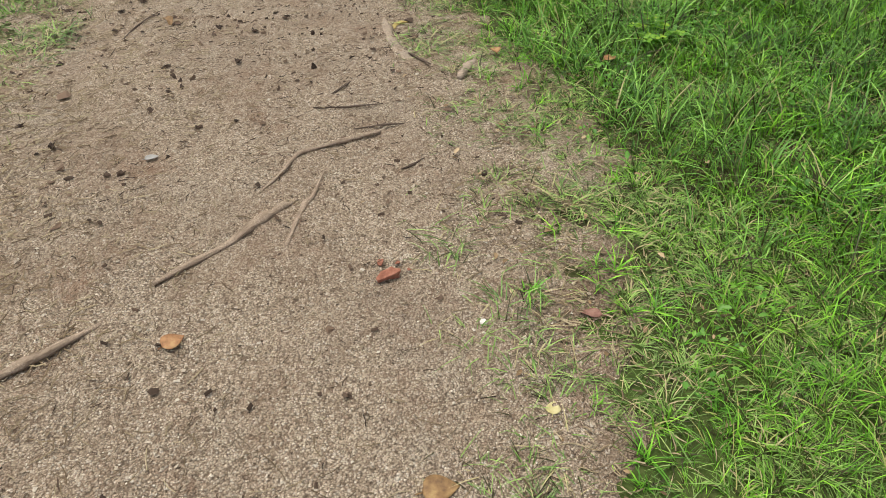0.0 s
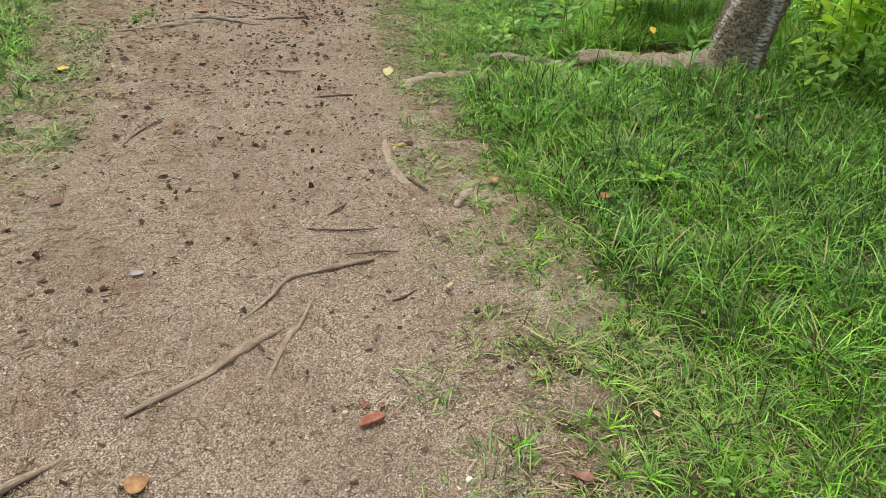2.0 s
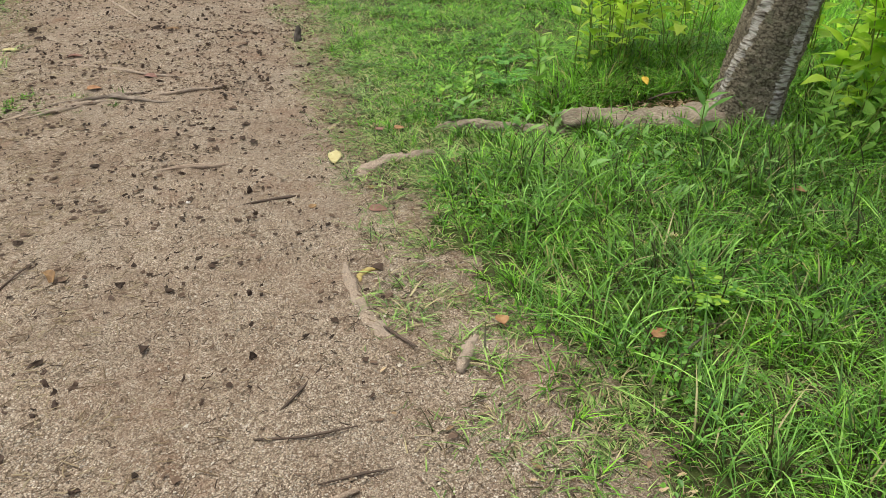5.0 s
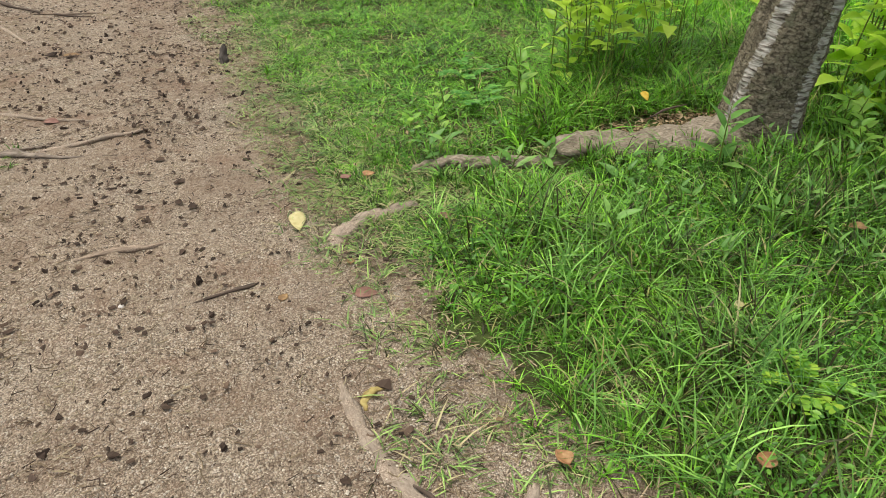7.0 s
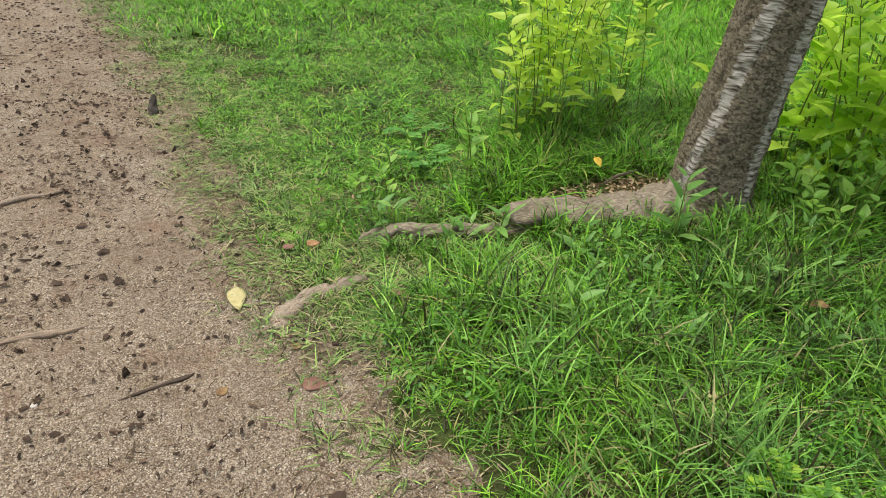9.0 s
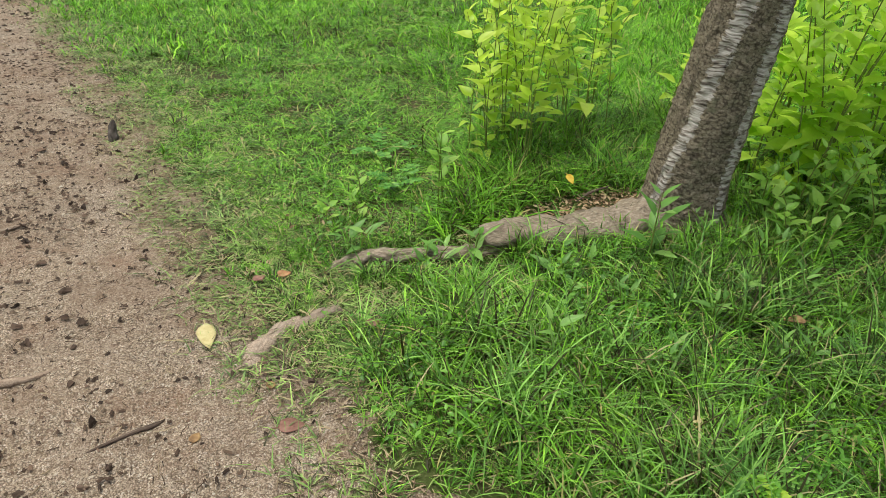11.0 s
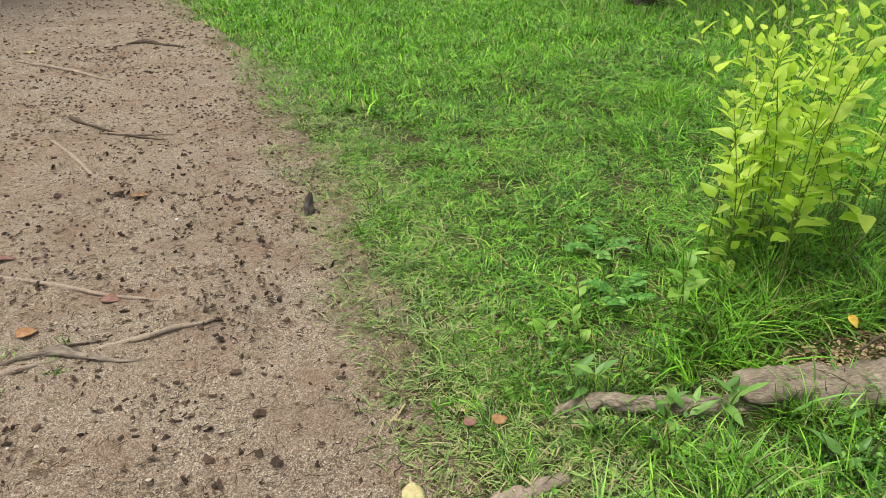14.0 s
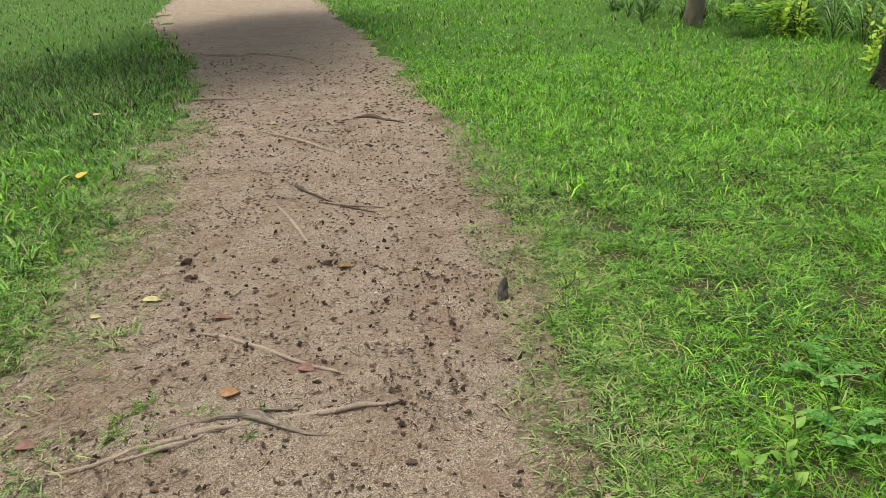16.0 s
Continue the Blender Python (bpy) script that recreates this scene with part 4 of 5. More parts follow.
# ---- roots and sticks ----
def lying(name, rows, material, label, category, rough=0.22, flat=0.85, sink=0.4, segs=11, rings=34, seed=1, group="", ridges=0, lift=0.0):
    """A root or stick along x, y, radius rows, resting in or on the ground."""
    bx, by = rows[0][0], rows[0][1]
    bz = gz(bx, by)
    crook = np.random.default_rng(seed + 200)
    line = smooth_line([(x, y, 0.0, r) for x, y, r in rows], max(len(rows), min(16, len(rows) * 2 + 1)))
    dip = 0.42 if name == "exposed_root" else 0.12
    pts = []
    for x, y, _, r in line:
        jx, jy, jz = crook.normal(0, 1, 3)
        wave = dip * (2 * float(vnoise(np.array(x), np.array(y), 0.09, seed)) - 1) + 0.12 * jz
        pts.append((x - bx + 0.16 * r * jx, y - by + 0.16 * r * jy, gz(x, y) + r * flat * (1 - 2 * sink + wave) + lift - bz + 0.004, r * (1 + 0.12 * jy)))
    v, f, uv = tube(pts, segs, rings, rough, 0.25, flat, seed, ridges)
    return thing(name, mesh_of(name, v, f, material, uv=uv), bx, by, bz, label, category, group)


lying("stick", [(-0.66, 0.03, 0.008), (-0.55, 0.12, 0.013), (-0.47, 0.195, 0.014), (-0.42, 0.265, 0.014), (-0.385, 0.305, 0.018), (-0.34, 0.355, 0.012), (-0.29, 0.41, 0.006)], M_STICK,
      "crooked grey-brown stick half sunk in the gravel", "stick", sink=0.32, seed=2, group="sticks on the path")
b_stick = lying("stick", [(-0.02, 0.80, 0.007), (-0.08, 0.78, 0.010), (-0.15, 0.745, 0.009), (-0.23, 0.71, 0.008), (-0.31, 0.655, 0.010), (-0.35, 0.56, 0.006), (-0.41, 0.46, 0.004)], M_STICK,
                "long dry brown stick with a side twig on the gravel", "stick", sink=0.05, seed=3, group="sticks on the path")
v, f, uv = tube([(-0.28, -0.13, 0.006, 0.006), (-0.33, -0.11, 0.008, 0.005), (-0.40, -0.13, 0.006, 0.003)], 7, 8, 0.1, seed=4)
child("twig", mesh_of("twig", v, f, M_STICK, uv=uv), b_stick)
lying("stick", [(-0.30, 0.16, 0.006), (-0.275, 0.33, 0.008), (-0.24, 0.42, 0.009), (-0.21, 0.57, 0.004)], M_STICK, "thin dusty stick half sunk in the gravel", "stick", sink=0.3, seed=5, group="sticks on the path")
lying("stick", [(-1.15, -0.40, 0.009), (-0.96, -0.28, 0.014), (-0.87, -0.215, 0.014), (-0.76, -0.12, 0.006)], M_STICK, "thick grey-brown stick lying on the gravel", "stick", sink=0.15, seed=6, group="sticks on the path")
lying("twig", [(-0.12, 0.835, 0.003), (0.0, 0.85, 0.004), (0.08, 0.855, 0.002)], M_DARKSTICK, "thin dark twig on the gravel", "twig", sink=0.0, segs=6, rings=10, seed=7, group="twigs on the path")
lying("twig", [(-0.27, 1.05, 0.002), (-0.19, 1.14, 0.004), (-0.10, 1.28, 0.002)], M_DARKSTICK, "thin dark twig on the gravel", "twig", sink=0.0, segs=6, rings=10, seed=8, group="twigs on the path")
lying("twig", [(-0.28, 1.01, 0.003), (-0.16, 1.0, 0.005), (-0.01, 1.02, 0.002)], M_DARKSTICK, "thin dark twig on the gravel", "twig", sink=0.0, segs=6, rings=10, seed=9, group="twigs on the path")
lying("twig", [(0.10, 1.43, 0.004), (0.14, 1.37, 0.006), (0.19, 1.31, 0.003)], M_DARKSTICK, "dark forked twig against a root", "twig", sink=0.0, segs=6, rings=10, seed=10, group="twigs on the path", lift=0.012)
lying("twig", [(0.05, 0.55, 0.003), (0.09, 0.57, 0.005), (0.13, 0.61, 0.002)], M_DARKSTICK, "short curved dark twig", "twig", sink=0.0, segs=6, rings=8, seed=11, group="twigs on the path")
lying("twig", [(-0.40, 2.36, 0.004), (-0.28, 2.395, 0.007), (-0.22, 2.40, 0.008), (-0.18, 2.42, 0.003)], M_DARKSTICK, "dark flattened piece of bark on the gravel", "bark", sink=0.1, segs=6, rings=10, seed=12)
lying("twig", [(-1.20, 1.55, 0.002), (-1.19, 1.70, 0.004), (-1.16, 1.86, 0.005), (-1.10, 2.05, 0.002)], M_DARKSTICK, "dry twig among brown needles", "twig", sink=0.0, segs=6, rings=12, seed=13, group="twigs on the path")
lying("twig", [(-1.28, 1.60, 0.002), (-1.22, 1.75, 0.003), (-1.10, 2.00, 0.002)], M_STICK, "dry twig among brown needles", "twig", sink=0.0, segs=6, rings=12, seed=14, group="twigs on the path")
lying("stick", [(-0.80, 2.76, 0.007), (-0.70, 2.78, 0.012), (-0.58, 2.77, 0.013), (-0.46, 2.79, 0.005)], M_STICK, "brown stick sunk in the gravel", "stick", sink=0.3, seed=15, group="sticks on the path")
lying("exposed_root", [(0.0, 1.86, 0.008), (0.0, 1.75, 0.020), (0.02, 1.66, 0.027), (0.035, 1.58, 0.025), (0.06, 1.50, 0.033), (0.10, 1.42, 0.034), (0.16, 1.36, 0.026), (0.25, 1.31, 0.012)], M_PATHROOT,
      "smooth dusty tree root worn level with the path", "root", flat=0.42, sink=0.58, seed=16, group="roots in the path")
lying("exposed_root", [(0.30, 1.19, 0.012), (0.335, 1.26, 0.02), (0.38, 1.35, 0.014)], M_PATHROOT, "short dusty root stub at the path edge", "root", sink=0.3, seed=17, group="roots in the path")
lying("exposed_root", [(0.105, 2.575, 0.020), (0.122, 2.61, 0.034), (0.155, 2.665, 0.040), (0.21, 2.71, 0.036), (0.28, 2.745, 0.034), (0.36, 2.76, 0.028), (0.46, 2.775, 0.020)], M_PATHROOT,
      "pale bent tree root rising at the path edge", "root", rough=0.36, flat=0.5, sink=0.45, seed=18, group="roots in the path")
K_LABEL = "grey weathered root crossing the path"
lying("exposed_root", [(-2.05, 3.36, 0.005), (-1.90, 3.43, 0.008), (-1.73, 3.49, 0.010), (-1.58, 3.60, 0.014), (-1.45, 3.65, 0.014), (-1.36, 3.71, 0.016), (-1.20, 3.77, 0.010)], M_PATHROOT, K_LABEL, "root", sink=0.44, seed=19, group="roots in the path")
lying("exposed_root", [(-1.62, 3.53, 0.006), (-1.49, 3.59, 0.012), (-1.38, 3.65, 0.010), (-1.34, 3.70, 0.005)], M_PATHROOT, K_LABEL, "root", sink=0.42, seed=36, group="roots in the path")
lying("exposed_root", [(-1.52, 3.70, 0.005), (-1.36, 3.79, 0.009), (-1.26, 3.815, 0.014), (-1.16, 3.80, 0.020), (-1.07, 3.76, 0.019), (-0.98, 3.715, 0.011), (-0.84, 3.69, 0.004)], M_KNOT,
      "gnarled split root knot in the path", "root", rough=0.4, sink=0.34, seed=20, group="roots in the path", ridges=5)
lying("exposed_root", [(-1.26, 3.84, 0.005), (-1.15, 3.86, 0.009), (-1.02, 3.86, 0.005)], M_KNOT, "thin split strand of a root in the path", "root", sink=0.2, seed=37, group="roots in the path")
lying("exposed_root", [(-1.08, 3.79, 0.008), (-0.98, 3.83, 0.012), (-0.86, 3.86, 0.014), (-0.74, 3.90, 0.013), (-0.66, 3.91, 0.010), (-0.58, 3.95, 0.004)], M_PATHROOT, K_LABEL, "root", sink=0.45, seed=21, group="roots in the path")
lying("exposed_root", [(-1.74, 4.52, 0.006), (-1.52, 4.46, 0.012), (-1.28, 4.33, 0.013), (-1.0, 4.18, 0.011), (-0.86, 4.12, 0.005)], M_PATHROOT, "thin worn root in the path", "root", sink=0.46, seed=22, group="roots in the path")
lying("exposed_root", [(-1.84, 6.5, 0.008), (-1.58, 6.04, 0.015), (-1.36, 5.6, 0.008)], M_PATHROOT, "thin worn root in the path", "root", sink=0.4, seed=23, group="roots in the path")
lying("stick", [(-1.80, 6.98, 0.006), (-1.74, 6.84, 0.016), (-1.58, 6.68, 0.009), (-1.35, 6.44, 0.009), (-1.05, 6.26, 0.004)], M_DARKSTICK, "dark forked branch lying on the path", "stick", sink=0.05, seed=24, group="sticks on the path")
lying("stick", [(-1.50, 6.50, 0.006), (-1.3, 6.42, 0.01), (-1.0, 6.36, 0.004)], M_STICK, "thin grey branch lying on the path", "stick", sink=0.05, seed=25, group="sticks on the path")
lying("exposed_root", [(-2.7, 8.9, 0.012), (-2.14, 8.42, 0.018), (-1.68, 7.95, 0.01)], M_PATHROOT, "worn root across the path", "root", sink=0.3, seed=26, group="roots in the path")
lying("exposed_root", [(-5.95, 15.5, 0.02), (-4.9, 15.0, 0.035), (-4.5, 15.2, 0.028), (-3.5, 14.3, 0.02)], M_ROOT, "long root across the path in the distance", "root", sink=0.4, seed=27, group="roots in the path")
lying("exposed_root", [(-4.1, 10.7, 0.015), (-3.7, 10.75, 0.02), (-3.3, 10.7, 0.012)], M_PATHROOT, "pale root across the path", "root", sink=0.3, seed=28, group="roots in the path")
lying("exposed_root", [(-1.76, 9.4, 0.008), (-1.58, 9.45, 0.03), (-1.4, 9.3, 0.014), (-1.15, 9.1, 0.006)], M_DARKSTICK, "dark piece of wood lying on the path", "wood", sink=0.25, seed=29)
v, f, uv = tube([(0.0, -0.04, -0.01, 0.026), (0.0, -0.02, 0.02, 0.031), (0.005, 0.0, 0.05, 0.024), (0.014, 0.010, 0.08, 0.016), (0.018, 0.016, 0.10, 0.007)], 12, 20, 0.34, seed=30)
thing("wood_stub", mesh_of("wood_stub", v, f, M_STUB, uv=uv), -0.182, 4.9, gz(-0.182, 4.9), "dark grey upright wood stub at the path edge", "stub")


# ---- things dropped on the path ----
def brick_piece():
    bm = bmesh.new()
    bmesh.ops.create_cube(bm, size=1.0)
    bmesh.ops.subdivide_edges(bm, edges=bm.edges[:], cuts=2, use_grid_fill=True)
    r = random.Random(4)
    for v in bm.verts:
        v.co.x *= 1 - 0.9 * max(0, v.co.y + 0.1) + r.uniform(-0.1, 0.1)
        v.co.y += r.uniform(-0.1, 0.1) + 0.25 * v.co.x
        v.co.z += r.uniform(-0.07, 0.07)
        v.co.z *= 0.7 + 0.5 * v.co.x
        v.co = Vector((v.co.x * 0.068, v.co.y * 0.030, v.co.z * 0.024))
    bmesh.ops.bevel(bm, geom=bm.edges[:], offset=0.0015, segments=1, affect="EDGES")
    me = bpy.data.meshes.new("brick_fragment")
    bm.to_mesh(me)
    bm.free()
    me.materials.append(M_BRICK)
    return me


thing("brick_fragment", brick_piece(), 0.0, 0.01, gz(0, 0) + 0.012, "broken red-brown brick fragment on the gravel", "brick", rz=16, rx=4)
for cx, cy, cs, cr in ((-0.022, 0.066, 0.36, 60), (0.028, 0.062, 0.22, 10), (0.06, 0.03, 0.18, 130)):
    chip = thing("brick_chip", bpy.data.meshes["brick_fragment"], cx, cy, gz(cx, cy) + 0.009, "small red-brown brick chip on the gravel", "brick", "brick chips", rz=cr)
    chip.scale = (cs, cs * 1.5, cs)


def pebble(x, y, s, label):
    bm = bmesh.new()
    bmesh.ops.create_icosphere(bm, subdivisions=2, radius=s)
    r = random.Random(int(abs(x) * 1000))
    for v in bm.verts:
        v.co *= r.uniform(0.9, 1.1)
        v.co.z *= 0.6
    for face in bm.faces:
        face.smooth = True
    me = bpy.data.meshes.new("pebble")
    bm.to_mesh(me)
    bm.free()
    me.materials.append(M_STONE)
    thing("pebble", me, x, y, gz(x, y) + s * 0.45, label, "pebble", "pale pebbles on the path")


pebble(0.25, -0.19, 0.011, "pale rounded pebble in the gravel")
pebble(-0.62, 2.42, 0.010, "pale rounded pebble in the gravel")
pebble(-0.86, 4.95, 0.010, "pale rounded pebble in the gravel")


def leaf_mesh(name, length, width, material, curl=0.15, fold=0.25, tip=1.0, rows=7, stalk=0.18, bow=0.0):
    """A leaf along +x from the stalk: oval blade with a midrib fold, pointed tip and a thin stalk."""
    us = np.linspace(0, 1, rows)
    v, uv = [], []
    for u in us:
        w = width / 2 * (np.sin(np.pi * u ** (0.74 * tip)) ** 0.95) * (1 - 0.05 * u)
        x = stalk * length + u * length * (1 - stalk)
        z = -curl * length * u * u + 0.02 * length
        side = bow * length * np.sin(np.pi * u)
        for k in (-1, -0.5, 0, 0.5, 1):
            v.append((x - abs(k) * w * 0.15, side + k * w, z + fold * abs(k) * w + 0.03 * length * np.sin(u * 9 + k * 2) * abs(k) * 0.5))
            uv.append((u, 0.5 + k / 2))
    f = [(i * 5 + j, (i + 1) * 5 + j, (i + 1) * 5 + j + 1, i * 5 + j + 1) for i in range(rows - 1) for j in range(4)]
    n = len(v)
    t = 0.012 * length + 0.0005
    v += [(0, -t, 0.01 * length), (0, t, 0.01 * length), (stalk * length * 1.3, t, 0.022 * length), (stalk * length * 1.3, -t, 0.022 * length)]
    uv += [(0, 0.5)] * 4
    f.append((n, n + 3, n + 2, n + 1))
    return mesh_of(name, np.array(v), np.array(f), material, uv=np.array(uv))


def fallen(x, y, length, width, material, rz, label, curl=0.05, fold=0.2, z=0.012, bow=0.0, rx=0.0, ry=0.0, group="fallen leaves"):
    me = leaf_mesh("fallen_leaf", length, width, material, curl, fold, 1.0, 9, 0.16, bow)
    a = radians(rz)
    ob = thing("fallen_leaf", me, x - math.cos(a) * length / 2, y - math.sin(a) * length / 2, gz(x, y) + z, label, "leaf", group, rz=rz, rx=rx, ry=ry)
    m = ob.modifiers.new("thickness", "SOLIDIFY")
    m.thickness = 0.0012
    return ob


fallen(0.0, 2.80, 0.19, 0.068, M_YELLOW, -93, "flat pale yellow fallen leaf on the gravel", fold=0.02, curl=0.0, z=0.012)
fallen(-0.56, -0.2, 0.075, 0.062, M_ORANGE, 40, "torn orange-tan fallen leaf on the gravel", fold=0.15)
fallen(0.38, -0.49, 0.05, 0.036, M_YELLOW, 75, "small pale yellow leaf beside the grass")
fallen(0.10, -0.68, 0.10, 0.07, M_BROWN, 10, "tan fallen leaf half buried in the gravel")
fallen(0.54, -0.19, 0.075, 0.034, M_RUSSET, 160, "russet fallen leaf in the worn grass")
fallen(-0.82, 0.69, 0.06, 0.034, M_PAPER, 25, "pale scrap of litter on the gravel", group="scraps")
lying("fallen_leaf", [(0.045, 1.722, 0.004), (0.044, 1.745, 0.008), (0.055, 1.772, 0.011), (0.084, 1.794, 0.010), (0.118, 1.792, 0.003)], M_CURL, "curled brown and yellow leaf beside a root", "leaf",
      rough=0.3, flat=0.7, sink=0.1, segs=10, rings=18, seed=40, group="fallen leaves", ridges=2)
fallen(-1.03, 1.89, 0.09, 0.035, M_BROWN, -60, "curled dry brown leaf on the gravel", curl=0.3, fold=0.8, bow=0.2, z=0.02)
fallen(0.92, 1.22, 0.08, 0.05, M_ORANGE, 30, "orange leaf caught in the grass", z=0.05)
fallen(0.47, 1.39, 0.07, 0.045, M_ORANGE, 100, "orange leaf in the worn grass", z=0.03, fold=0.6)
fallen(0.15, 2.25, 0.10, 0.065, M_RUSSET, -10, "reddish brown fallen leaf at the path edge", z=0.012, fold=0.12)
fallen(-0.11, 2.30, 0.055, 0.034, M_BROWN, 60, "small orange-brown leaf piece on the gravel")
fallen(0.14, 2.45, 0.05, 0.03, M_BROWN, 80, "small orange-brown leaf piece at the path edge")
fallen(0.33, 3.04, 0.065, 0.055, M_ORANGE, 20, "orange fallen leaf in the grass", z=0.03)
fallen(0.235, 3.06, 0.06, 0.05, M_RUSSET, 110, "russet fallen leaf in the grass", z=0.025)
fallen(0.53, 2.60, 0.07, 0.05, M_RUSSET, 20, "russet fallen leaf in the grass", z=0.03)
fallen(1.20, 1.74, 0.065, 0.032, M_YELLOW, 170, "yellowing leaf lying on the grass", z=0.07)
fallen(1.85, 1.98, 0.09, 0.05, M_BROWN, 150, "brown leaf lying in the long grass", z=0.10)
fallen(1.62, 3.06, 0.062, 0.046, M_GOLD, -75, "golden yellow leaf leaning on the grass", z=0.21, ry=35)
fallen(-1.80, 2.66, 0.09, 0.055, M_GOLD, 60, "yellow fallen leaf on the verge", z=0.03)
fallen(-1.86, 2.40, 0.06, 0.04, M_RUSSET, 10, "russet fallen leaf on the verge")
fallen(-2.08, 4.88, 0.13, 0.07, M_YELLOW, 5, "pale yellow fallen leaf on the gravel", z=0.015)
fallen(-3.6, 7.05, 0.13, 0.10, M_GOLD, 60, "yellow fallen leaf on the verge", z=0.05, ry=-20)
fallen(-1.34, 3.97, 0.10, 0.08, M_ORANGE, 30, "orange fallen leaf beside the roots")
fallen(-1.06, 4.17, 0.10, 0.07, M_RUSSET, -20, "pinkish brown fallen leaf on the gravel")
fallen(-1.61, 4.65, 0.12, 0.05, M_RUSSET, 15, "russet curled leaf on the gravel", fold=0.6)
fallen(-2.03, 3.62, 0.10, 0.07, M_RUSSET, 0, "pinkish brown fallen leaf on the gravel")
fallen(-1.09, 5.3, 0.12, 0.06, M_BROWN, 10, "tan fallen leaf on the gravel")
fallen(-2.29, 4.68, 0.07, 0.05, M_YELLOW, 20, "small yellow leaf on the gravel")
fallen(-2.9, 5.55, 0.10, 0.06, M_ORANGE, 20, "orange-brown leaf on the verge", z=0.03)
fallen(-4.6, 9.3, 0.15, 0.10, M_YELLOW, 80, "yellow fallen leaf in the verge grass", z=0.12)
fallen(-2.6, 9.2, 0.10, 0.08, M_YELLOW, 30, "pale leaf on the gravel")


# ---- trees ----
def crown_part(tree, seed, center, radii, n, size):
    """A crown of many small leaves in loose clumps."""
    r = np.random.default_rng(seed)
    clumps = r.normal(0, 1, (34, 3))
    clumps = clumps / np.linalg.norm(clumps, axis=1)[:, None] * r.uniform(0.35, 1.0, 34)[:, None] * np.array(radii) + np.array(center)
    c = clumps[r.integers(0, 34, n)] + r.normal(0, 0.28, (n, 3)) * np.array(radii) * 0.75
    v, f = leaflets(c, 0.5, size * r.uniform(0.7, 1.4, n), r)
    uv = np.tile([(0, .5), (.35, 1), (.75, .9), (1, .5), (.75, .1), (.35, 0), (.5, .5)], (n, 1))
    child("crown", mesh_of("crown", v, f, M_CROWN, uv=uv), tree)


def trunk_mesh(rows, bark, segs, rings, seed, rough, ridges=7, strips=()):
    v, f, uv = tube(rows, segs, rings, rough, 0.12, 1.0, seed, ridges)
    n = segs * rings
    mid = np.repeat(smooth_line(rows, rings)[:, :3], segs, axis=0)
    d = v[:n] - mid
    a = np.arctan2(d[:, 1], d[:, 0])
    lump = (vnoise(np.cos(a) * 0.18 + v[:n, 2] * 0.7, np.sin(a) * 0.18 + v[:n, 2] * 1.3, 0.03, seed + 3) - 0.5) * 0.05 + (vnoise(a * 0.17, v[:n, 2], 0.02, seed + 4) - 0.5) * 0.035
    girth = a * 0.16
    plate = vnoise(girth + 0.01 * np.sin(v[:n, 2] * 40), v[:n, 2], 0.017, seed + 6) - 0.5
    groove = np.clip(0.36 - vnoise(girth + 0.015 * np.sin(v[:n, 2] * 9), v[:n, 2] * 0.22, 0.035, seed + 8), 0, 1)
    lump = lump + 0.05 * plate - 0.12 * groove
    v[:n] = mid + d * (1 + lump[:, None])
    me = mesh_of("trunk", v, f, bark, uv=uv)
    smooth = np.zeros(len(v))
    for heights, centres, widths in strips:
        off = (np.degrees(a) - np.interp(v[:n, 2], heights, centres) + 180) % 360 - 180
        smooth[:n] = np.maximum(smooth[:n], np.clip(1.3 - np.abs(off) / np.interp(v[:n, 2], heights, widths), 0, 1))
    me.attributes.new("smooth_bark", "FLOAT", "POINT").data.foreach_set("value", smooth.astype(np.float32))
    return me


tree = tagged(new("tree"), "leaning cherry-like tree with scaly bark banded in grey", "tree", "trees beside the path")
tree.matrix_basis = pose(2.08, 2.84, 0)
child("trunk", trunk_mesh([(-0.02, 0.0, -0.12, 0.235), (-0.02, 0.0, 0.02, 0.198), (-0.01, 0.0, 0.14, 0.178), (0.02, 0.0, 0.35, 0.166), (0.09, -0.01, 0.75, 0.160), (0.17, -0.03, 1.2, 0.153),
                           (0.3, -0.1, 2.0, 0.15), (0.45, -0.1, 2.9, 0.12)], M_BARK, 104, 230, 3, 0.026, 4,
                          [((0.0, 0.5, 0.97, 1.5), (172, 201, 219, 225), (12, 14, 17, 18)), ((0.0, 0.6, 1.4), (-72, -76, -84), (15, 17, 24)), ((0.0, 1.5), (40, 60), (25, 30))]), tree)
for k, rows in enumerate(([(0.44, -0.1, 2.8, 0.10), (0.75, 0.1, 3.4, 0.07), (1.2, 0.4, 4.1, 0.03)],
                          [(0.40, -0.1, 2.6, 0.09), (0.1, -0.4, 3.3, 0.06), (-0.3, -0.7, 4.0, 0.03)],
                          [(0.44, -0.1, 2.75, 0.08), (0.5, 0.3, 3.5, 0.05), (0.4, 0.9, 4.3, 0.02)])):
    v, f, uv = tube(rows, 14, 16, 0.05, seed=k)
    child("limb", mesh_of("limb", v, f, M_BARK, uv=uv), tree)
crown_part(tree, 12, (-0.3, -0.1, 4.8), (1.25, 1.1, 0.7), 1100, 0.10)


def tree_root(rows, seed, rough=0.14, flat=0.8, ridges=0, material=M_ROOT):
    pts = [(x - 2.05, y - 2.83, z, r) for x, y, z, r in rows]
    v, f, uv = tube(pts, 18, 44, rough, 0.2, flat, seed, ridges)
    child("root", mesh_of("root", v, f, material, uv=uv), tree, label="pale weathered surface root")


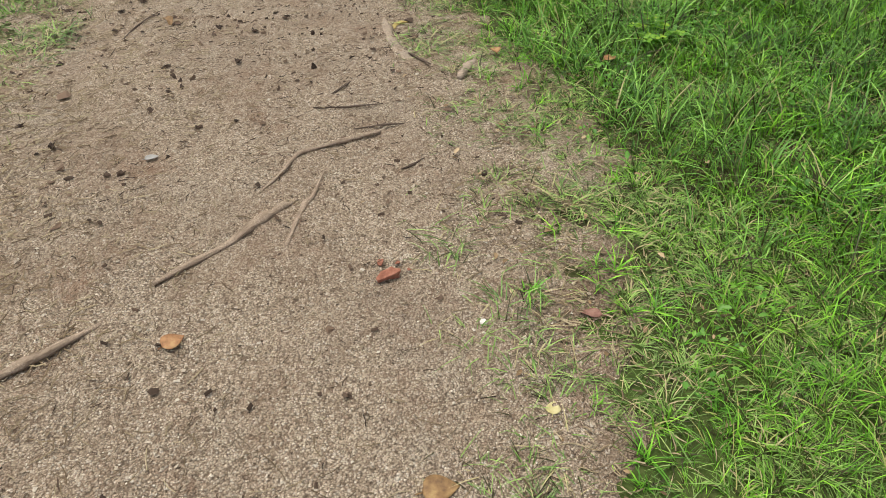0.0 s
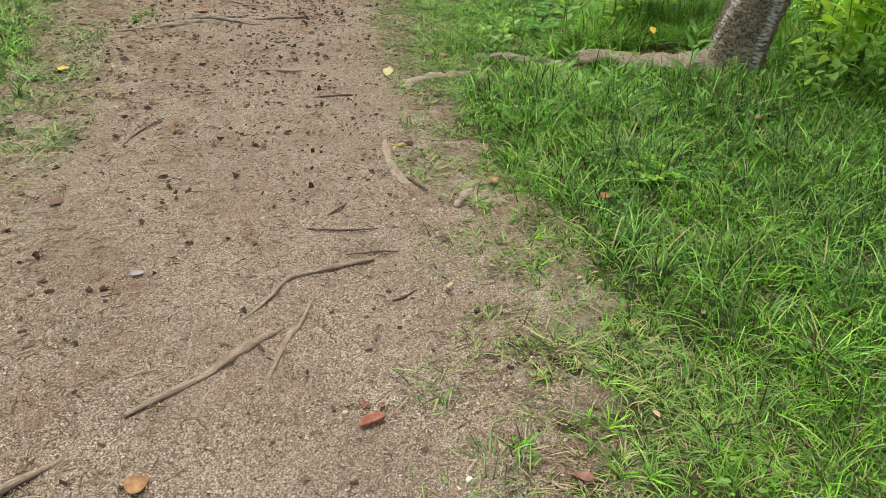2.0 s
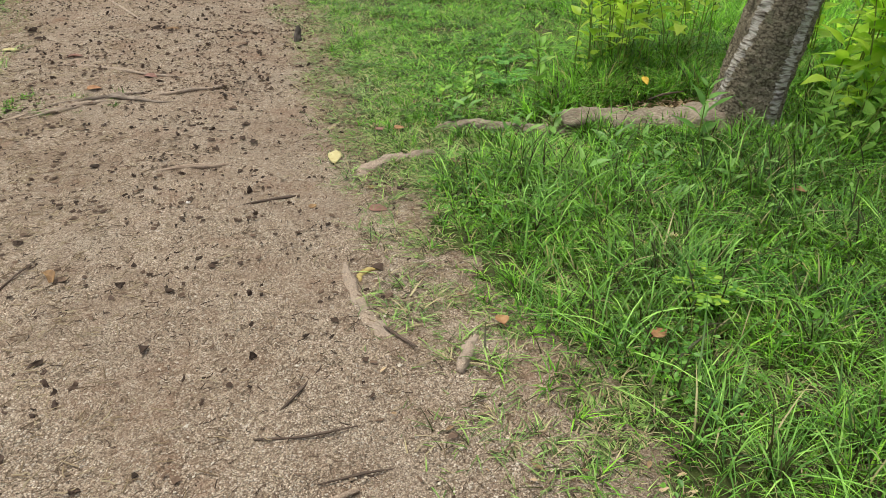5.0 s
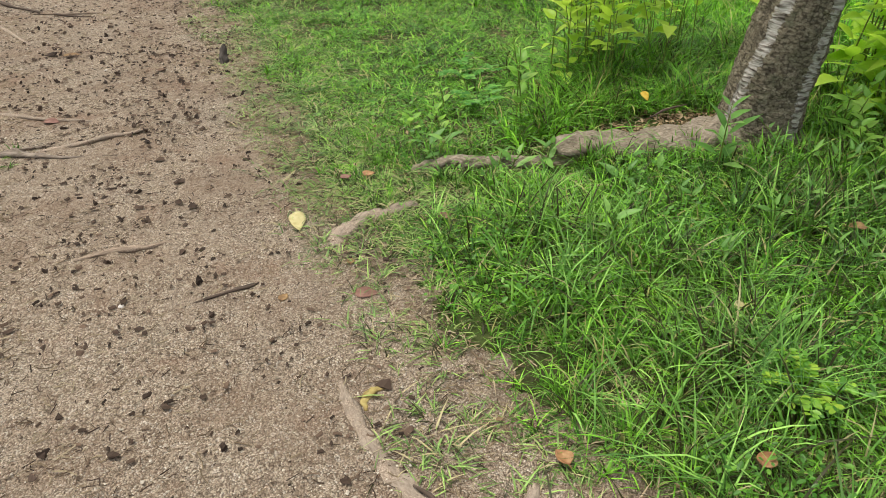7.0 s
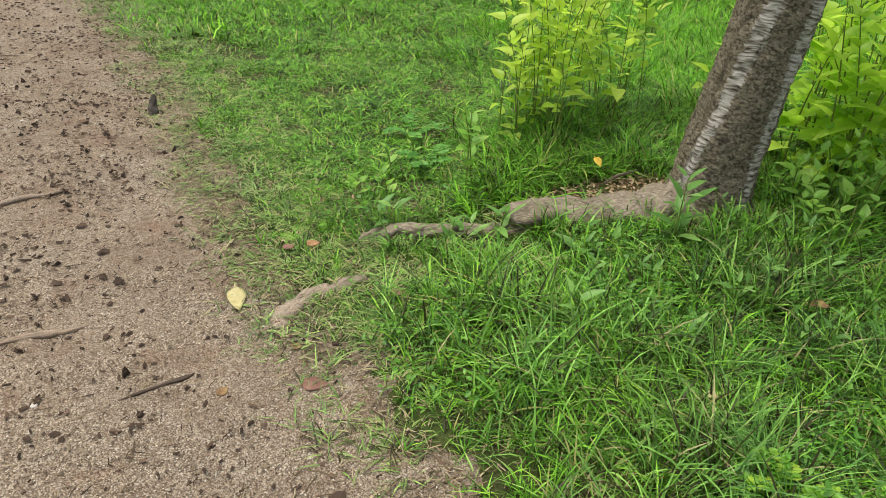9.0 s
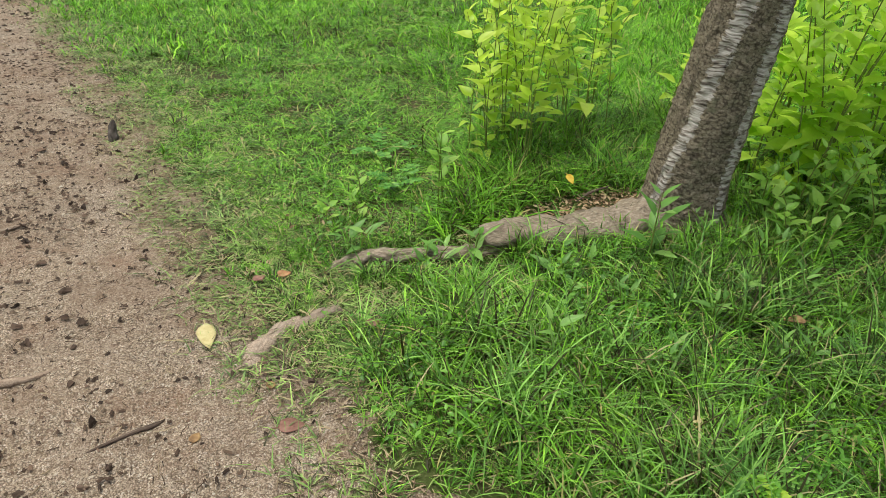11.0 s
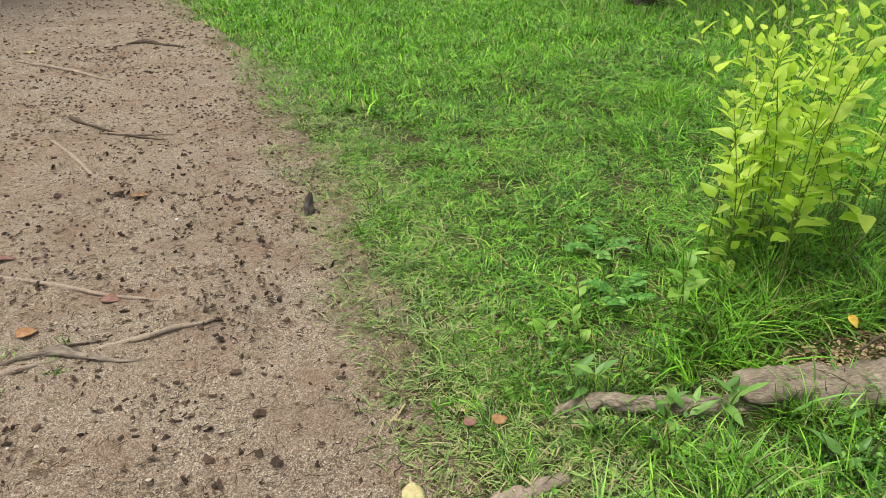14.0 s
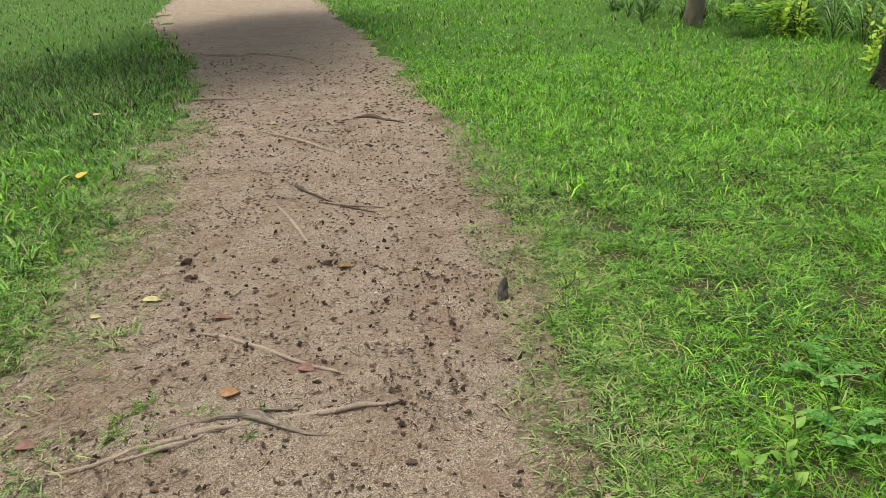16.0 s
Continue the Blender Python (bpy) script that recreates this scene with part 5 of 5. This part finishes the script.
tree_root([(2.04, 2.80, 0.05, 0.15), (1.88, 2.84, 0.045, 0.145), (1.72, 2.88, 0.035, 0.13), (1.56, 2.92, 0.035, 0.105), (1.42, 2.94, 0.045, 0.095), (1.27, 2.97, 0.055, 0.085), (1.18, 2.98, 0.06, 0.076), (1.14, 2.985, 0.06, 0.062)], 31, 0.34, 0.62)
tree_root([(1.5, 2.88, 0.0, 0.06), (1.25, 2.93, -0.004, 0.045), (1.05, 2.97, 0.006, 0.038), (0.86, 3.01, 0.018, 0.038), (0.70, 3.05, 0.034, 0.040), (0.58, 3.05, 0.028, 0.034), (0.49, 3.04, 0.014, 0.026), (0.42, 3.03, -0.012, 0.014)], 32, 0.42, 0.66)
tree_root([(2.1, 2.75, 0.03, 0.12), (2.2, 2.58, 0.0, 0.09), (2.27, 2.42, -0.05, 0.05)], 33, material=M_BARK)
tree_root([(2.15, 2.95, 0.03, 0.12), (2.35, 3.05, -0.01, 0.08), (2.55, 3.1, -0.07, 0.05)], 34, material=M_BARK)
lying("twig", [(1.62, 3.0, 0.004), (1.72, 3.04, 0.007), (1.84, 3.06, 0.004)], M_DARKSTICK, "dark twig leaning on the root", "twig", sink=0.0, segs=6, rings=8, seed=35, lift=0.10)


def far_tree(x, y, radius, seed, label, bark, hollow):
    t = tagged(new("tree"), label, "tree", "trees beside the path")
    t.matrix_basis = pose(x, y, gz(x, y))
    rows = [(0, 0, -0.15, radius * 1.55), (0, 0, 0.05, radius * 1.25), (0.02, 0, 0.5, radius), (0.06, 0, 1.2, radius * 0.92), (0.1, 0.05, 2.2, radius * 0.85), (0.2, 0.1, 3.4, radius * 0.6)]
    child("trunk", trunk_mesh(rows, bark, 40, 70, seed, 0.11, 6), t)
    if hollow:
        v, f, uv = tube([(-0.02, -radius * 0.97, 0.10, 0.05), (0.0, -radius * 0.98, 0.3, 0.08), (0.02, -radius * 0.92, 0.55, 0.04)], 10, 10, 0.2, flat=0.5, seed=seed)
        child("hollow", mesh_of("hollow", v, f, M_DARKSTICK, uv=uv), t, label="dark rotten hollow")
    for k in range(3):
        a = k * 2.1 + seed
        v, f, uv = tube([(0.2, 0.1, 3.2, radius * 0.5), (0.2 + 0.6 * math.cos(a), 0.1 + 0.6 * math.sin(a), 3.9, radius * 0.3), (0.2 + 1.3 * math.cos(a), 0.1 + 1.3 * math.sin(a), 4.6, 0.02)], 10, 10, 0.05, seed=k)
        child("limb", mesh_of("limb", v, f, bark, uv=uv), t)
    crown_part(t, seed, (0.2, 0.1, 5.2), (1.9, 1.9, 1.0), 1300, 0.13)


def shade_tree():
    t = tagged(new("tree"), "broad shade tree standing beside the far verge", "tree", "trees beside the path")
    t.matrix_basis = pose(-8.6, 11.4, gz(-8.6, 11.4))
    child("trunk", trunk_mesh([(0, 0, -0.15, 0.36), (0, 0, 0.1, 0.29), (0.05, 0.05, 1.0, 0.24), (0.2, 0.2, 2.4, 0.2), (0.6, 0.6, 3.6, 0.14)], M_BARK_DARK, 40, 60, 8, 0.1, 6), t)
    for k, (dx, dy) in enumerate(((2.4, 2.8), (0.6, 5.0), (2.6, 5.6), (-0.6, 3.5))):
        v, f, uv = tube([(0.5, 0.5, 3.3, 0.11), (0.5 + dx * 0.5, 0.5 + dy * 0.5, 4.1, 0.07), (0.5 + dx, 0.5 + dy, 4.7, 0.02)], 10, 12, 0.05, seed=k)
        child("limb", mesh_of("limb", v, f, M_BARK_DARK, uv=uv), t)
    crown_part(t, 14, (2.1, 7.6, 4.6), (3.5, 7.6, 0.9), 12500, 0.25)


shade_tree()
far_tree(4.30, 10.1, 0.19, 5, "dark rugged tree trunk with a hollow base in the meadow", M_BARK_DARK, True)
far_tree(3.95, 17.7, 0.17, 6, "grey-brown tree trunk in the far meadow", M_BARK, False)


# ---- shrubs and weeds ----
def leafy_stem(parent, x, y, height, lean, leaves, count, size, r, start=0.15, droop=0.35, stem_r=0.005, material=M_STEM):
    """A stem with alternate leaves, each leaf a mesh of its own."""
    a = r.uniform(0, 6.28)
    bend = lean * height
    pts = [(x, y, -0.03, stem_r), (x + bend * 0.2 * math.cos(a), y + bend * 0.2 * math.sin(a), height * 0.45, stem_r * 0.8), (x + bend * math.cos(a), y + bend * math.sin(a), height, stem_r * 0.3)]
    v, f, uv = tube(pts, 6, 12, 0.05, seed=r.randrange(99))
    stem = child("stem", mesh_of("stem", v, f, material, uv=uv), parent)
    line = smooth_line(pts, 40)
    turn = r.uniform(0, 360)
    for k in range(count):
        u = start + (1 - start) * (k + 0.5) / count
        p = line[min(39, int(u * 39))]
        turn += 137.5 + r.uniform(-25, 25)
        s = size * r.uniform(0.7, 1.2) * (1.0 - 0.35 * max(0, u - 0.6) / 0.4)
        tilt = -40 * (u - 0.2) + r.uniform(-25, 20) - 18
        m = pose(p[0], p[1], p[2], r.uniform(-18, 18), tilt, turn) @ Matrix.Scale(s, 4)
        child("leaf", r.choice(leaves), stem, m)


def leaf_set(name, ratio, material, n=3, tip=1.0, curl=0.08):
    return [leaf_mesh(name, 1.0, ratio * (0.9 + 0.1 * k), material, curl + 0.08 * k, 0.22 + 0.06 * k, tip, 6, 0.14) for k in range(n)]


OVAL, DEEP, NARROW, BROAD = leaf_set("leaf", 0.48, M_SHRUB, 4), leaf_set("leaf", 0.5, M_SHRUB_DEEP), leaf_set("leaf", 0.28, M_WEED, tip=0.9), leaf_set("leaf", 0.46, M_BROAD, 4, curl=0.2)


def shrub(x, y, stems, spread, height, leaves, count, size, seed, label, lean=0.25, stem_r=0.004, start=0.15, category="shrub"):
    r = random.Random(seed)
    ob = tagged(new("shrub"), label, category)
    ob.matrix_basis = pose(x, y, gz(x, y))
    for _ in range(stems):
        a, d = r.uniform(0, 6.28), spread * math.sqrt(r.random())
        leafy_stem(ob, d * math.cos(a), d * math.sin(a), height * r.uniform(0.65, 1.1), lean * r.uniform(0.3, 1.3), leaves, count, size, r, start, stem_r=stem_r)
    return ob


shrub(1.88, 3.80, 15, 0.36, 1.26, OVAL, 20, 0.12, 71, "bushy yellow-green young shoots with oval leaves", lean=0.4, stem_r=0.0032, start=0.3)
shrub(1.62, 3.82, 6, 0.16, 0.85, OVAL, 13, 0.10, 72, "yellow-green leafy shoots at the edge of a thicket")
shrub(1.16, 3.36, 2, 0.04, 0.48, DEEP, 9, 0.10, 73, "small sapling with a few oval green leaves", start=0.3)
shrub(2.12, 4.02, 13, 0.34, 1.34, OVAL, 20, 0.12, 70, "bushy yellow-green young shoots with oval leaves", lean=0.4, stem_r=0.0032, start=0.3)
shrub(2.98, 3.86, 6, 0.16, 0.98, OVAL, 14, 0.12, 74, "yellow-green shoots behind the tree trunk")
shrub(2.92, 3.0, 16, 0.32, 1.12, BROAD, 18, 0.20, 75, "tall leafy shoots with broad drooping light green leaves", lean=0.3, stem_r=0.005, start=0.06)
shrub(3.5, 3.1, 15, 0.42, 1.3, BROAD, 17, 0.20, 76, "tall leafy shoots with broad drooping light green leaves", lean=0.3, stem_r=0.005, start=0.06)
shrub(2.55, 2.66, 9, 0.20, 0.38, DEEP, 12, 0.095, 77, "low dark green leafy weeds at the foot of the tree", lean=0.5, start=0.2, category="weed")
shrub(2.84, 2.52, 8, 0.26, 0.4, DEEP, 11, 0.09, 78, "low dark green leafy weeds in the grass", lean=0.5, start=0.2, category="weed")
shrub(3.2, 2.5, 8, 0.3, 0.45, BROAD, 11, 0.12, 86, "low light green leafy weeds in the grass", lean=0.5, start=0.2, category="weed")
shrub(1.70, 2.58, 1, 0.01, 0.46, NARROW, 14, 0.145, 79, "upright weed with narrow pale green leaves before the root", lean=0.12, category="weed")
shrub(2.05, 2.42, 6, 0.2, 0.2, NARROW, 8, 0.075, 80, "low narrow-leaved weeds below the trunk", lean=0.6, category="weed")
shrub(2.30, 2.40, 6, 0.12, 0.26, DEEP, 9, 0.085, 87, "low leafy weeds below the trunk", lean=0.5, category="weed")
shrub(1.06, 2.20, 1, 0.02, 0.18, NARROW, 6, 0.11, 88, "weed with a long yellowing leaf in the grass", lean=0.4, category="weed")
shrub(1.36, 2.62, 3, 0.14, 0.13, NARROW, 5, 0.11, 81, "low weed with narrow bright green leaves", lean=0.5, category="weed")
shrub(0.92, 2.92, 2, 0.05, 0.12, NARROW, 5, 0.12, 82, "small bright green weed growing against the root", lean=0.4, category="weed")
shrub(0.72, 3.42, 3, 0.12, 0.14, DEEP, 6, 0.07, 83, "small green weed in the grass", lean=0.4, category="weed")
shrub(0.98, 3.75, 3, 0.16, 0.16, DEEP, 5, 0.065, 84, "small leafy weed in the grass", lean=0.4, category="weed")
shrub(0.66, 3.10, 2, 0.06, 0.13, NARROW, 5, 0.12, 98, "small bright green weed growing against the root", lean=0.5, category="weed")
shrub(1.12, 2.93, 2, 0.05, 0.17, NARROW, 5, 0.13, 99, "small bright green weed growing against the root", lean=0.5, category="weed")
for k, (wx, wy, wh) in enumerate(((1.42, 2.36, 0.2), (1.62, 2.14, 0.24), (1.85, 2.24, 0.26), (1.24, 2.46, 0.17), (2.08, 2.12, 0.24), (1.74, 1.86, 0.22), (1.36, 1.98, 0.19))):
    shrub(wx, wy, 2, 0.05, wh * 0.85, NARROW, 6, 0.075, 120 + k, "small leafy green weed among the long grass", lean=0.4, stem_r=0.003, start=0.3, category="weed")
shrub(4.9, 11.2, 8, 0.5, 0.9, OVAL, 14, 0.16, 85, "green bush beside the dark trunk", category="bush")


def pinnate(x, y, fronds, length, leaflet, seed, label, material, rise=0.5):
    """A small plant whose leaves carry two rows of oval leaflets."""
    r = random.Random(seed)
    ob = tagged(new("pinnate_weed"), label, "weed")
    ob.matrix_basis = pose(x, y, gz(x, y))
    for k in range(fronds):
        a = 6.28 * k / fronds + r.uniform(-0.4, 0.4)
        l = length * r.uniform(0.75, 1.15)
        pts = [(0, 0, 0, 0.003), (0.45 * l * math.cos(a), 0.45 * l * math.sin(a), rise * l * 0.8, 0.002), (l * math.cos(a), l * math.sin(a), rise * l * r.uniform(0.7, 1.1), 0.001)]
        v, f, uv = tube(pts, 5, 10, 0.0, seed=k)
        line = smooth_line(pts, 24)
        frond = child("frond", mesh_of("frond", v, f, material, uv=uv), ob)
        tpl = np.array([(0, 0, 0), (0.35, 0.27, 0.04), (0.75, 0.24, 0.04), (1, 0, 0), (0.75, -0.24, 0.04), (0.35, -0.27, 0.04), (0.5, 0, -0.02)])
        fan = np.array([(0, 6, 1), (1, 6, 2), (2, 6, 3), (3, 6, 4), (4, 6, 5), (5, 6, 0)])
        if not k:
            leaflet_me = mesh_of("leaflet", tpl, fan, material, uv=tpl[:, :2] + [0, 0.5])
        for i in range(6, 24, 2):
            for s in (-1, 1):
                m = pose(*line[i][:3], r.uniform(-25, 25), r.uniform(-12, 12), math.degrees(a) + s * 72 + r.uniform(-8, 8))
                child("leaflet", leaflet_me, frond, m @ Matrix.Scale(leaflet * r.uniform(0.8, 1.15), 4))


pinnate(1.15, 1.37, 11, 0.11, 0.025, 91, "yellow-green weed with rounded paired leaflets in the grass", M_FERN, 1.0)
pinnate(1.12, 4.1, 7, 0.18, 0.032, 92, "feathery green weed with paired leaflets in the grass", M_FERN_GREEN, 0.45)
pinnate(1.02, 3.66, 7, 0.15, 0.03, 93, "feathery green weed with paired leaflets in the grass", M_FERN_GREEN, 0.5)
pinnate(4.5, 15.6, 16, 0.7, 0.13, 94, "feathery bright green bush in the far meadow", M_FERN, 0.9)
pinnate(5.2, 16.2, 16, 0.8, 0.14, 96, "feathery bright green bush in the far meadow", M_FERN, 0.9)
shrub(4.9, 15.3, 10, 0.5, 0.7, OVAL, 14, 0.17, 97, "light green bush in the far meadow", category="bush")
tufts("reed_grass", 70, 26, (5.0, 8.5, 13.0, 17.5), 1.1, 0.022, M_LONG, 107, "tall pale reed grass in the far meadow", lambda x, y: 1.0 + 0 * x)
tufts("reed_grass", 40, 24, (2.6, 6.5, 18.0, 24.0), 0.8, 0.025, M_LONG, 108, "tall pale grass in the far meadow", lambda x, y: 1.0 + 0 * x)
pinnate(4.38, 9.82, 6, 0.3, 0.05, 95, "pale fern at the foot of the dark trunk", M_FERN, 0.8)
